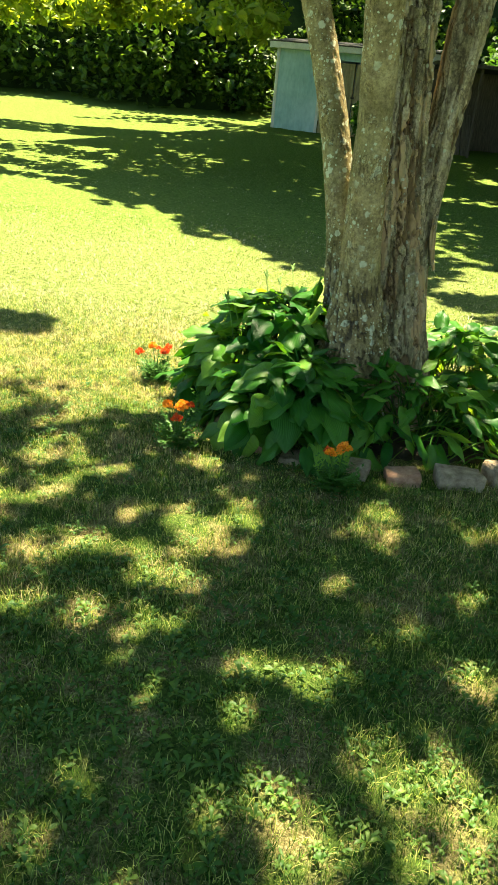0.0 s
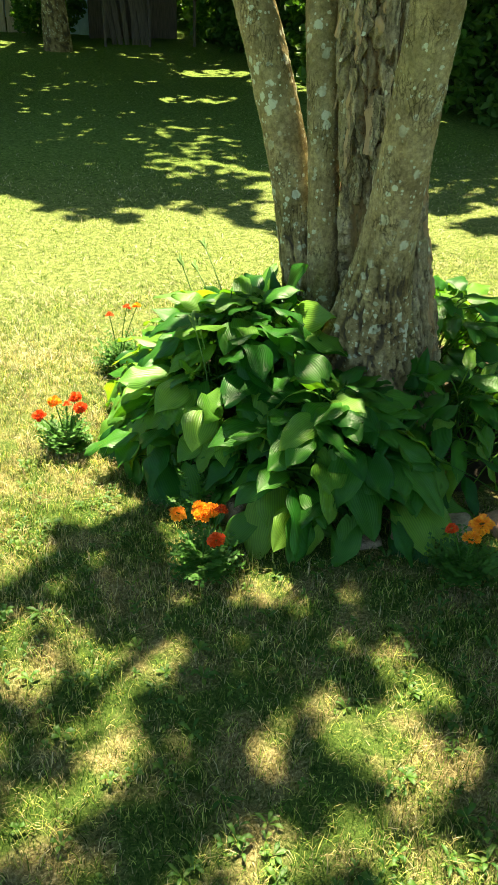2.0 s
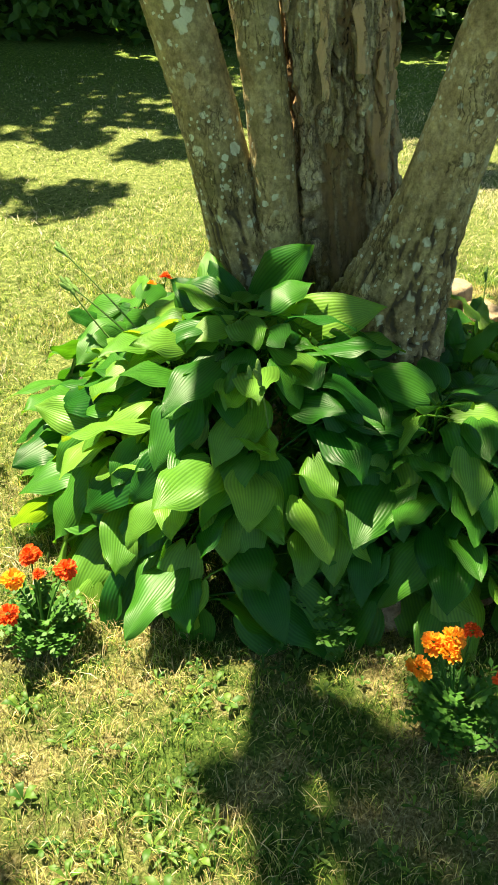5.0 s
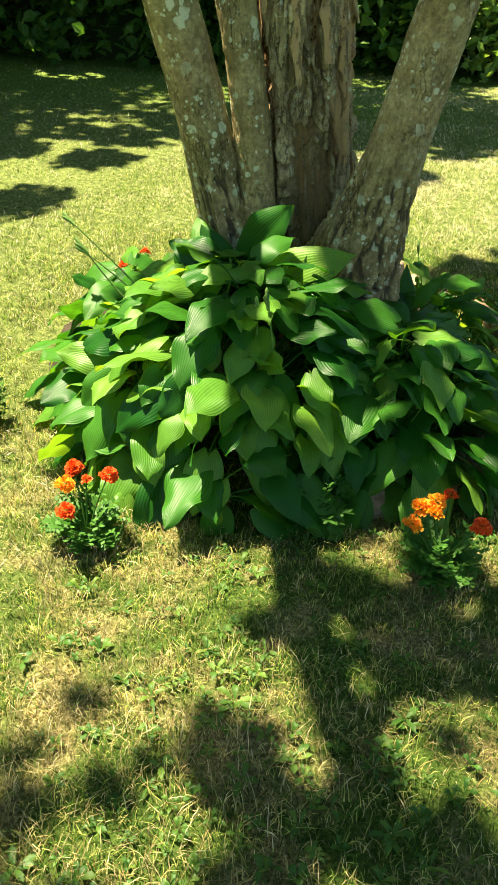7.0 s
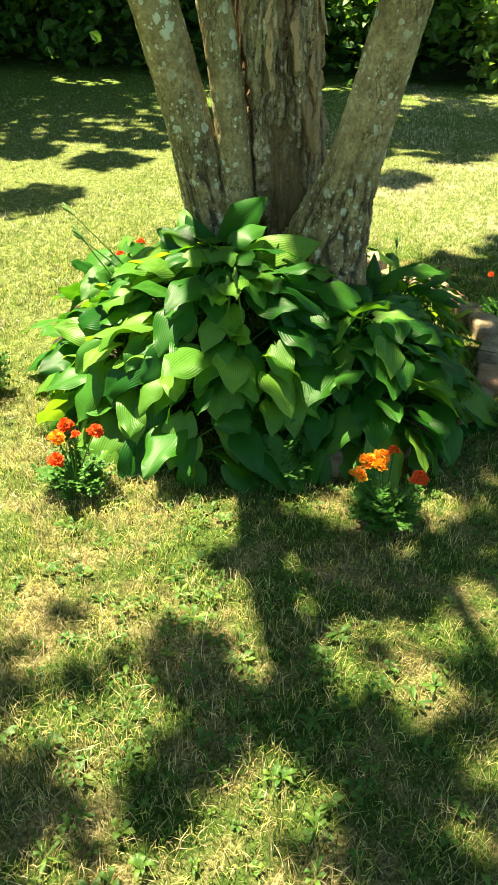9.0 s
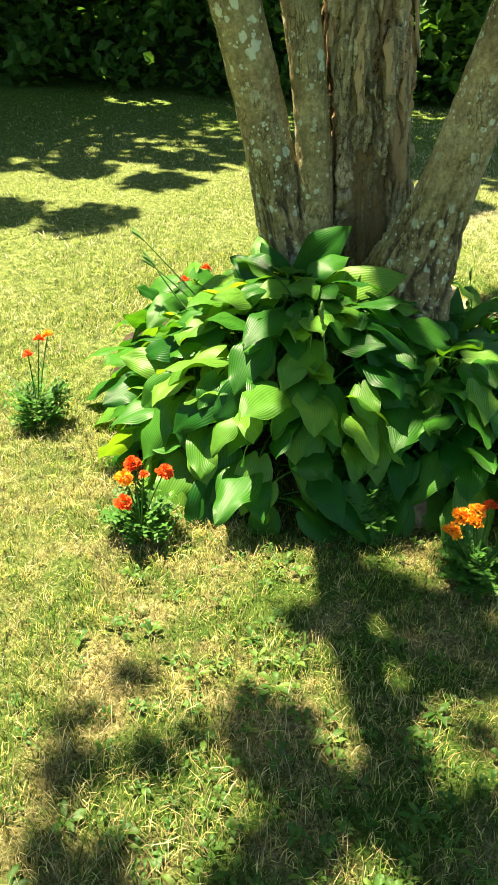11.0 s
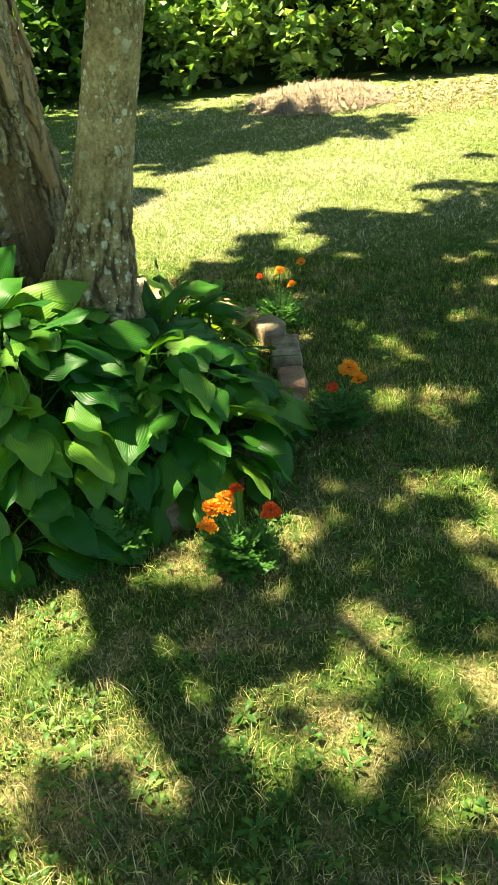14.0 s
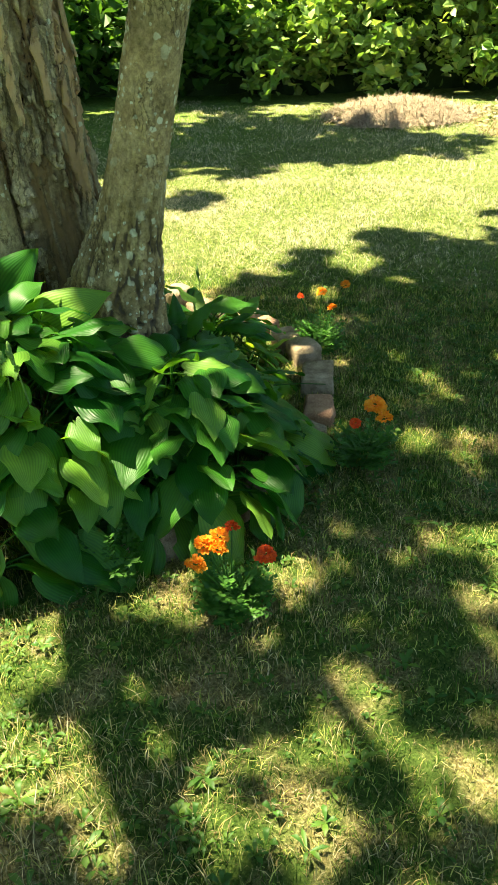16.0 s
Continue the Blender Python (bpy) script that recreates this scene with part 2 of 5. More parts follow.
WEED, *_ = leafy("weed_leaf", [(0.0, (0.026, 0.105, 0.016)), (0.6, (0.062, 0.165, 0.021)), (1.0, (0.16, 0.26, 0.034))], (1.3, 1.1, 0.4), 0.45, 0.5, "island", 0.35)
CROWN, *_ = leafy("maple_leaf", [(0.0, (0.05, 0.15, 0.012)), (0.6, (0.09, 0.21, 0.02)), (1.0, (0.15, 0.27, 0.03))], (1.2, 1.2, 0.4), 0.55, 0.5, "island", 0.4)
# crown leaf again with sunlight painted in: lighter and yellower
LOW_LEAF, *_ = leafy("sunlit_leaf", [(0.0, (0.08, 0.17, 0.015)), (0.5, (0.16, 0.25, 0.025)), (1.0, (0.30, 0.36, 0.05))], (1.6, 1.4, 0.4), 0.55, 0.5, "island", 0.3)
HEDGE, *_ = leafy("hedge_leaf", [(0.0, (0.02, 0.06, 0.01)), (0.6, (0.05, 0.125, 0.016)), (1.0, (0.15, 0.24, 0.03))], (1.0, 1.0, 0.4), 0.4, 0.5, "island", 0.4)
WOODS, *_ = leafy("woodland_leaf", [(0.0, (0.03, 0.095, 0.016)), (0.6, (0.055, 0.15, 0.024)), (1.0, (0.12, 0.23, 0.035))], (1.2, 1.2, 0.45), 0.45, 0.5, "island", 0.3)
SHRUB, *_ = leafy("shrub_leaf", [(0.0, (0.06, 0.18, 0.018)), (0.6, (0.20, 0.37, 0.055)), (1.0, (0.46, 0.56, 0.18))], (1.0, 1.0, 0.4), 0.4, 0.45, "island", 0.5)
FERNY, *_ = leafy("marigold_foliage", [(0.0, (0.035, 0.12, 0.015)), (1.0, (0.09, 0.23, 0.03))], (0.9, 1.0, 0.5), 0.35, 0.5, "island", 0.3)
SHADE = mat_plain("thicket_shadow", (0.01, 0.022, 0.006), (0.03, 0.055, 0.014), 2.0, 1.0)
BARK_SMOOTH = mat_bark("bark_smooth", [(0.3, (0.14, 0.108, 0.05)), (0.5, (0.235, 0.19, 0.095)), (0.7, (0.325, 0.275, 0.15))], ((0.04, 0.033, 0.022), (0.12, 0.10, 0.06)),
                       [(16.0, 0.31, 0.6), (34.0, 0.36, 0.25), (70.0, 0.36, 0.25)], (4, 4, 3), 0.9, [((64, 64, 5), 0.06, 0.34)])
BARK_ROUGH = mat_bark("bark_rough", [(0.32, (0.13, 0.105, 0.058)), (0.5, (0.275, 0.23, 0.14)), (0.68, (0.43, 0.375, 0.26))], ((0.075, 0.050, 0.021), (0.27, 0.185, 0.085)),
                      [(34.0, 0.34, 0.2)], (9, 9, 1.3), 0.9, [((19, 19, 1.7), 0.055, 0.6), ((40, 40, 4), 0.05, 0.3)], ((0.27, 0.18, 0.085), (0.46, 0.325, 0.175)))
STALK = mat_plain("stalk_green", (0.07, 0.15, 0.03), (0.14, 0.24, 0.05), 20, 0.6)


def mat_hosta():
    m, nt, p, out = material("hosta_leaf")
    info = nt.nodes.new("ShaderNodeObjectInfo").outputs["Random"]
    c = ramp(nt, info, [(0.0, (0.016, 0.098, 0.010)), (0.55, (0.052, 0.187, 0.018)), (1.0, (0.155, 0.32, 0.040))]).outputs[0]
    uv = nt.nodes.new("ShaderNodeUVMap")
    sep = nt.nodes.new("ShaderNodeSeparateXYZ")
    nt.links.new(uv.outputs[0], sep.inputs[0])
    # veins run from stalk to tip, evenly over the leaf's width
    wave = nt.nodes.new("ShaderNodeMath")
    wave.operation = "MULTIPLY"
    wave.inputs[1].default_value = 96.0
    nt.links.new(sep.outputs[1], wave.inputs[0])
    sn = nt.nodes.new("ShaderNodeMath")
    sn.operation = "SINE"
    nt.links.new(wave.outputs[0], sn.inputs[0])
    mr = nt.nodes.new("ShaderNodeMapRange")
    mr.inputs[1].default_value, mr.inputs[2].default_value = -1, 1
    nt.links.new(sn.outputs[0], mr.inputs[0])
    vein = ramp(nt, mr.outputs[0], [(0.0, (0.80, 0.83, 0.80)), (0.5, (1, 1, 1)), (1.0, (1.08, 1.07, 1.04))])
    c = mix(nt, 1.0, c, vein.outputs[0], "MULTIPLY")
    blot = noise_tex(nt, 14, 4)
    c = mix(nt, 0.25, c, ramp(nt, blot.outputs[0], [(0.35, (0.25, 0.25, 0.25)), (0.65, (0.7, 0.7, 0.7))]).outputs[0], "OVERLAY")
    nt.links.new(c, p.inputs["Base Color"])
    p.inputs["Roughness"].default_value = 0.4
    p.inputs["Specular IOR Level"].default_value = 0.26
    pucker = noise_tex(nt, 60, 3, 0.5)
    b = bump(nt, p, mix(nt, 0.35, mr.outputs[0], pucker.outputs[0]), 0.22, 0.004)
    tr = nt.nodes.new("ShaderNodeBsdfTranslucent")
    nt.links.new(mix(nt, 1.0, c, (2.5, 1.75, 0.45), "MULTIPLY"), tr.inputs[0])
    nt.links.new(b.outputs[0], tr.inputs["Normal"])
    ms = nt.nodes.new("ShaderNodeMixShader")
    ms.inputs[0].default_value = 0.42
    nt.links.new(p.outputs[0], ms.inputs[1])
    nt.links.new(tr.outputs[0], ms.inputs[2])
    nt.links.new(ms.outputs[0], out.inputs[0])
    return m


HOSTA = mat_hosta()
WHITE_LITTER = mat_plain("pale_litter", (0.16, 0.12, 0.06), (0.42, 0.35, 0.22), 25, 0.95)
BED_SOIL = mat_plain("bed_soil", (0.022, 0.018, 0.012), (0.08, 0.064, 0.042), 14, 1.0, None, 0.9, 0.02)
STONE_GREY = mat_plain("stone_grey", (0.16, 0.12, 0.068), (0.48, 0.39, 0.25), 16, 0.95, None, 0.9, 0.014)
BRICK_RED = mat_plain("brick_red", (0.22, 0.115, 0.065), (0.52, 0.33, 0.20), 18, 0.95, None, 0.9, 0.012)
HEAP = mat_plain("old_clippings", (0.17, 0.13, 0.08), (0.48, 0.40, 0.27), 30, 0.95, None, 0.6, 0.012)
STRAW = mat_plain("dry_straw", (0.17, 0.12, 0.055), (0.46, 0.37, 0.19), 30, 0.95, None, 0.5, 0.01)
SHED_WALL = mat_plain("shed_paint", (0.25, 0.43, 0.47), (0.46, 0.64, 0.66), 1.2, 0.7, (1, 1, 0.4))
SHED_TRIM = mat_plain("shed_trim", (0.55, 0.56, 0.53), (0.75, 0.75, 0.71), 3, 0.6)
SHED_DOOR = mat_plain("weathered_wood", (0.20, 0.17, 0.10), (0.44, 0.38, 0.25), 3, 0.85, (5, 5, 0.6))
ROOF = mat_plain("shed_roofing", (0.03, 0.03, 0.03), (0.09, 0.09, 0.085), 6, 0.9)
DARK_WOOD = mat_plain("old_boards", (0.05, 0.045, 0.04), (0.14, 0.125, 0.10), 4, 0.9, (5, 5, 0.7))
IRON = mat_plain("iron", (0.03, 0.03, 0.03), (0.07, 0.065, 0.06), 20, 0.5)


# ---- ground ----
def build_ground():
    # finer rows near the bed, coarse ones out to the horizon
    def axis(lo, hi, step, far):
        near = np.arange(lo, hi + 1e-6, step)
        out = np.geomspace(1, far, 26)
        return np.concatenate([lo - out[::-1], near, hi + out])
    xs, ys = axis(-6, 12, 0.2, 600), axis(-3, 30, 0.2, 600)
    gx, gy = np.meshgrid(xs, ys)
    z = ground_z(np.clip(gx, -30, 60), np.clip(gy, -30, 45)) - 0.004
    r = rng(3)
    near = (np.abs(gx) < 14) & (gy > -6) & (gy < 32)
    z = z + np.where(near, r.normal(0, 0.006, z.shape), 0)
    verts = np.stack([gx, gy, z], -1).reshape(-1, 3)
    ny, nx = gx.shape
    i = (np.arange(ny - 1)[:, None] * nx + np.arange(nx - 1)[None, :]).ravel()
    me = np_mesh("ground", verts, np.stack([i, i + 1, i + nx + 1, i + nx], -1), True)
    mown = np.maximum(smoothstep(gy, 3.2, 4.6), np.maximum(smoothstep(gx, 2.4, 3.4), np.maximum(smoothstep(-gx, 1.8, 2.6), smoothstep(-gy, -0.4, 0.4))))
    # dry colour laid over the sunlit zones, left off the shaded ones
    sunlit_parched = np.maximum(smoothstep(9.5 - gy, 0, 2.5) * smoothstep(gy, 1.5, 4.0) * smoothstep(7.5 - gx, 0, 2), smoothstep(gx, 2.4, 3.4) * smoothstep(4.2 - gy, 0, 1.5))
    me.attributes.new("sunlit_parched", "FLOAT", "POINT").data.foreach_set("value", sunlit_parched.ravel().astype(np.float32))
    me.attributes.new("mown", "FLOAT", "POINT").data.foreach_set("value", mown.ravel().astype(np.float32))
    tagged(link("ground", me, SOIL), "mown lawn soil with thatch, rising gently behind the tree", "lawn", "", "structure")


build_ground()

# ---- the maple and its stems ----


def tube(path, radii, around=40, wobble=None, cap=True):
    """Verts and quads of a tube along path points (n,3)."""
    path, radii = np.asarray(path, float), np.asarray(radii, float)
    n = len(path)
    tang = np.gradient(path, axis=0)
    tang /= np.linalg.norm(tang, axis=1)[:, None]
    side = np.cross(tang, np.array([0.0, 1.0, 0.03]))
    side /= np.linalg.norm(side, axis=1)[:, None]
    up = np.cross(side, tang)
    ang = np.linspace(0, 2 * math.pi, around, endpoint=False)
    rr = np.repeat(radii[:, None], around, 1)
    if wobble is not None:
        rr = rr + wobble
    v = path[:, None, :] + rr[..., None] * (np.cos(ang)[None, :, None] * side[:, None, :] + np.sin(ang)[None, :, None] * up[:, None, :])
    i, j = np.meshgrid(np.arange(n - 1), np.arange(around), indexing="ij")
    a, b = i * around + j, i * around + (j + 1) % around
    faces = np.stack([a, b, b + around, a + around], -1).reshape(-1, 4)
    return v.reshape(-1, 3), faces


def spline(points, n):
    """Smooth curve through points of any number of columns, n samples."""
    pts = np.asarray(points, float)
    t = np.concatenate([[0], np.cumsum(np.linalg.norm(np.diff(pts[:, :3], axis=0), axis=1))])
    s = np.linspace(0, t[-1], n)
    out = np.stack([np.interp(s, t, pts[:, k]) for k in range(pts.shape[1])], -1)
    for _ in range(2):
        k = max(2, n // 26)
        pad = np.concatenate([2 * out[:1] - out[k:0:-1], out, 2 * out[-1:] - out[-2:-k - 2:-1]])
        ker = np.ones(2 * k + 1) / (2 * k + 1)
        out = np.stack([np.convolve(pad[:, c], ker, "valid") for c in range(pts.shape[1])], -1)
    return out


def stem(parent, name, points, mat, plates, seed, fine=0.009, around=110, rough_to=0.0, label="", hollow=None):
    """A trunk through points (x, y, z, radius), with flakes and furrows of bark as real relief.
    plates: depth of the relief; rough_to: height up to which a smooth stem flakes too; hollow: angle and height where the bark is gone."""
    full = spline(points, 900)
    z0 = full[0, 2]
    step = np.linalg.norm(full[1, :3] - full[0, :3])
    low, high = max(1, round(fine / step)), max(1, round(0.1 / step))
    cut = int(np.searchsorted(full[:, 2] - z0, 2.5))
    idx = np.unique(np.concatenate([np.arange(0, min(cut, 900), low), np.arange(min(cut, 899), 900, high), [899]]))
    path, rad = full[idx, :3], full[idx, 3]
    n = len(idx)
    ang = np.linspace(0, 2 * math.pi, around, endpoint=False)
    wob, mask = np.zeros((n, around)), np.ones((n, around))
    wide, tall = (15, 2.0) if plates > 0.01 else (26, 5.0)
    for i in range(n):
        z = path[i, 2] - z0
        depth = plates
        if rough_to:
            depth = plates + 0.027 * float(1 - smoothstep(z, rough_to * 0.5, rough_to * 1.2))
        k = min(1.0, depth / 0.008)
        for j in range(around):
            cx, cy = math.cos(ang[j]) * rad[i], math.sin(ang[j]) * rad[i]
            warp = noise.noise_vector(Vector((cx * 9, cy * 9, z * 3 + seed)))
            rag = noise.noise_vector(Vector((cx * 42, cy * 42, z * 26 + seed)))
            lump = noise.noise(Vector((cx * 7, cy * 7, z * 1.6 + seed * 2)))
            h = 0.10 * rad[i] * lump
            # large plates, then flakes lying on them
            d, pts = noise.voronoi(Vector((cx * wide + warp.x * 0.9 + rag.x * 0.16, cy * wide + warp.y * 0.9 + rag.y * 0.16, z * tall + warp.z * 0.7 + rag.z * 0.3 + seed)))
            edge = min(1.0, (d[1] - d[0]) / 0.13)
            cell = noise.cell(pts[0] * 7.3) * 0.5 + 0.5
            d2, pts2 = noise.voronoi(Vector((cx * wide * 2.4 + warp.y + rag.z * 0.2, cy * wide * 2.4 + warp.z + rag.x * 0.2, z * tall * 2.0 + warp.x + rag.y * 0.35 + seed)))
            edge2 = min(1.0, (d2[1] - d2[0]) / 0.12)
            cell2 = noise.cell(pts2[0] * 5.1) * 0.5 + 0.5
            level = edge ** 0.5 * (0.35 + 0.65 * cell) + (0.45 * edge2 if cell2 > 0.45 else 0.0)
            if hollow:
                turn = (ang[j] - hollow[0] + math.pi) % (2 * math.pi) - math.pi
                gone = math.exp(-(turn / hollow[2]) ** 2 - ((z - hollow[1]) / hollow[3]) ** 2)
                h -= 0.03 * gone
                if gone + 0.35 * rag.x + 0.25 * warp.y > 0.5:
                    ridge = noise.noise(Vector((cx * 46, cy * 46, z * 3.5 + seed)))
                    level = 0.29 + 0.14 * level + 0.3 * max(0.0, ridge)
            h += depth * (level - 0.7)
            h += 0.003 * noise.noise(Vector((cx * 34, cy * 34, z * 26))) + 0.002 * noise.noise(Vector((cx * 95, cy * 95, z * 60)))
            wob[i, j] = h
            # height of the bark, by which its colour gets painted shade
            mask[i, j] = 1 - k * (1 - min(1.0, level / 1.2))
    v, f = tube(path, rad, around, wob)
    me = np_mesh(name, v, f, True)
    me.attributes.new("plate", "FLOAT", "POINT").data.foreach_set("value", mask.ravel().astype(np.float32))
    return link(name, me, mat, parent, label)


def bark_strip(seed, length, width, lift):
    """A loose strip of bark: held at its upper end, its lower end curling away."""
    r = random.Random(seed)
    bm = bmesh.new()
    rows = []
    for i in range(8):
        u = i / 7
        w = width * (0.5 + 0.5 * math.sin(0.5 + u * 2.4)) * r.uniform(0.75, 1.15)
        out = lift * u * u * r.uniform(0.85, 1.15)
        c = 0.006 * math.sin(u * 9 + seed)
        rows.append([bm.verts.new((out + t + 0.25 * abs(s) * w * 0.4 * -1, c + s * w / 2, -u * length + r.uniform(-0.004, 0.004))) for s in (-1, 0, 1) for t in (0.0, 0.006)])
    for a, b in zip(rows, rows[1:]):
        for p, q in ((0, 2), (2, 4), (3, 1), (5, 3)):
            bm.faces.new((a[p], a[q], b[q], b[p]))
        for p, q in ((1, 0), (4, 5)):
            bm.faces.new((a[p], a[q], b[q], b[p]))
    me = bpy.data.meshes.new("bark_strip")
    bm.to_mesh(me)
    bm.free()
    me.materials.append(BARK_ROUGH)
    me.attributes.new("plate", "FLOAT", "POINT").data.foreach_set("value", np.ones(len(me.vertices), dtype=np.float32))
    return me


def leaf_cloud(name, centres, sizes, count, leaf, seed, mat, parent=None, droop=0.5, keep=None, flat=1.0, label=""):
    """Many small leaves of five corners round given centres, as one mesh."""
    r = rng(seed)
    idx = r.integers(0, len(centres), count)
    d = r.normal(0, 1, (count, 3))
    d /= np.linalg.norm(d, axis=1)[:, None]
    rad = r.random(count) ** 0.45
    pos = np.asarray(centres)[idx] + d * (rad * np.asarray(sizes)[idx])[:, None] * np.array([1, 1, flat])
    if keep is not None:
        pos = pos[keep(pos, r)]
    n = len(pos)
    nor = r.normal(0, 0.6, (n, 3)) + np.array([0, 0, 0.8])
    nor /= np.linalg.norm(nor, axis=1)[:, None]
    ax = r.normal(0, 1, (n, 3)) + np.array([0, 0, -droop])
    ax -= nor * (ax * nor).sum(1)[:, None]
    ax /= np.linalg.norm(ax, axis=1)[:, None]
    side = np.cross(nor, ax)
    s = leaf * r.uniform(0.6, 1.3, n)[:, None]
    fold = nor * s * 0.18
    shape = [(-0.5, 0.0), (-0.1, 0.42), (0.3, 0.3), (0.62, 0.0), (0.3, -0.3), (-0.1, -0.42)]
    v = np.stack([pos + ax * s * a + side * s * b + (fold if b else 0) for a, b in shape], 1)
    base = np.arange(n)[:, None] * 6
    f = np.concatenate([base + np.array([0, 3, 2, 1]), base + np.array([0, 5, 4, 3])])
    return link(name, np_mesh(name, v.reshape(-1, 3), f), mat, parent, label)


# sunlit places of the lawn, for which holes are cut in the unseen crown: x, y, radius
GAPS_WEST = [(-0.27, 3.53, 0.10), (-0.16, 3.41, 0.12), (-0.14, 3.23, 0.10), (-0.05, 3.08, 0.08), (-0.40, 3.29, 0.11), (-0.42, 3.48, 0.08), (-0.42, 3.13, 0.07), (-0.59, 3.41, 0.07), (-0.57, 3.26, 0.07), (-0.48, 3.62, 0.06), (-0.65, 3.49, 0.07), (-0.45, 3.02, 0.06), (0.00, 2.85, 0.04), (-0.12, 2.68, 0.02), (-0.21, 2.63, 0.02), (-0.44, 2.70, 0.06), (-0.53, 2.62, 0.06), (-0.63, 2.54, 0.04), (-0.59, 2.59, 0.05), (-0.25, 2.40, 0.06), (-0.34, 2.38, 0.05), (-0.11, 2.45, 0.05), (-0.85, 3.13, 0.06), (-0.94, 3.08, 0.06), (-0.83, 3.21, 0.05), (-0.80, 3.06, 0.05), (-0.94, 3.24, 0.04), (-0.47, 2.87, 0.04), (-0.76, 2.77, 0.04), (-0.82, 2.69, 0.03)]
GAPS_NEAR = [(-0.86, 2.58, 0.06), (-0.84, 2.63, 0.03), (-0.69, 2.45, 0.04), (-0.88, 2.35, 0.03), (-1.01, 2.67, 0.06), (-1.05, 2.60, 0.05), (-1.07, 2.71, 0.04), (-1.18, 3.02, 0.04), (-1.14, 2.83, 0.05), (-0.96, 2.80, 0.03)]
GAPS_EAST = [(-0.16, 2.39, 0.05), (-0.19, 2.46, 0.04), (-0.30, 2.44, 0.04), (-0.39, 2.39, 0.05), (-0.44, 2.31, 0.05), (-0.49, 2.35, 0.05), (0.44, 2.47, 0.07), (0.31, 2.49, 0.06), (0.34, 2.31, 0.07), (0.43, 2.08, 0.10), (0.41, 2.17, 0.08), (0.31, 2.02, 0.08), (0.14, 2.00, 0.06), (0.03, 2.04, 0.04), (0.16, 2.45, 0.04), (0.12, 2.54, 0.04), (1.50, 2.15, 0.07), (0.91, 2.09, 0.06), (1.71, 1.69, 0.07), (1.06, 2.23, 0.03), (1.32, 2.06, 0.03)]
GAPS_SOUTH = [(-0.15, 1.80, 0.07), (-0.25, 1.76, 0.09), (-0.42, 1.64, 0.10), (-0.30, 1.44, 0.08), (-0.16, 1.36, 0.06), (0.24, 1.97, 0.12), (0.40, 2.06, 0.08), (0.31, 1.79, 0.09), (0.12, 1.71, 0.11), (0.04, 1.49, 0.10), (0.22, 1.53, 0.10), (0.29, 1.44, 0.05), (0.20, 1.39, 0.08), (0.22, 1.03, 0.05), (0.23, 0.97, 0.04), (0.64, 1.13, 0.07), (0.57, 1.15, 0.05), (0.67, 1.08, 0.04), (0.50, 1.16, 0.04), (0.44, 0.99, 0.04), (0.79, 1.63, 0.06), (0.72, 1.79, 0.05), (1.02, 2.21, 0.11), (1.03, 2.02, 0.06), (0.93, 1.51, 0.05), (0.64, 1.44, 0.04), (-0.23, 2.40, 0.09), (-0.32, 2.43, 0.07), (-0.52, 2.03, 0.08), (0.42, 2.48, 0.05)]
GAPS_EDGE = [(0.52, 2.36, 0.04), (0.29, 2.24, 0.06), (-0.21, 3.57, 0.10), (-0.03, 2.84, 0.04)]
GAPS_MIDDLE = [(-0.38, 2.73, 0.10), (-0.47, 2.60, 0.09), (-0.54, 2.41, 0.09), (-0.17, 2.52, 0.08), (-0.12, 2.34, 0.07), (-0.24, 2.13, 0.08), (-0.40, 2.05, 0.07), (-0.53, 2.02, 0.07), (-0.55, 2.15, 0.05), (0.02, 2.32, 0.06), (0.20, 2.34, 0.06), (0.15, 2.12, 0.09), (0.21, 2.00, 0.08), (0.01, 2.08, 0.07), (-0.10, 1.95, 0.06), (0.21, 1.85, 0.08), (0.45, 2.00, 0.06), (0.39, 1.87, 0.07), (0.02, 1.78, 0.06), (0.12, 1.71, 0.06), (-0.10, 1.81, 0.05), (0.32, 1.70, 0.05), (-0.60, 2.25, 0.06), (-0.52, 2.19, 0.06), (-0.40, 2.17, 0.07), (-0.66, 2.36, 0.07), (-0.74, 2.22, 0.06)]
GAPS_START = [(0.92, 0.80, 0.09), (0.98, 0.72, 0.06), (0.41, 0.62, 0.05), (0.56, 0.66, 0.03), (0.01, 0.50, 0.05), (1.15, 1.17, 0.06), (0.42, 0.94, 0.05), (0.25, 1.01, 0.05), (0.62, 1.13, 0.08), (0.91, 1.32, 0.04), (1.30, 1.65, 0.07), (0.82, 0.61, 0.04), (1.03, 0.60, 0.05), (0.15, 0.67, 0.03), (-0.37, 1.62, 0.11), (-0.43, 1.46, 0.09), (-0.28, 1.44, 0.06), (-0.49, 1.70, 0.08), (-0.13, 1.81, 0.06), (0.17, 1.61, 0.07)]
_r = rng(77)
SMALL = np.stack([_r.uniform(1.3, 4.6, 75), _r.uniform(0.2, 3.0, 75), _r.uniform(0.01, 0.05, 75)], -1)
FEW = np.stack([_r.uniform(-2.2, 2.4, 420), _r.uniform(-0.6, 4.3, 420), _r.uniform(0.0, 0.045, 420)], -1)
OVER_HOSTA = np.stack([_r.uniform(-0.25, 0.95, 70), _r.uniform(2.6, 3.95, 70), _r.uniform(0.02, 0.075, 70)], -1)
OVER_HOSTA = np.concatenate([OVER_HOSTA, np.stack([_r.uniform(0.15, 0.80, 60), _r.uniform(2.55, 3.25, 60), _r.uniform(0.02, 0.07, 60)], -1)[:34]])
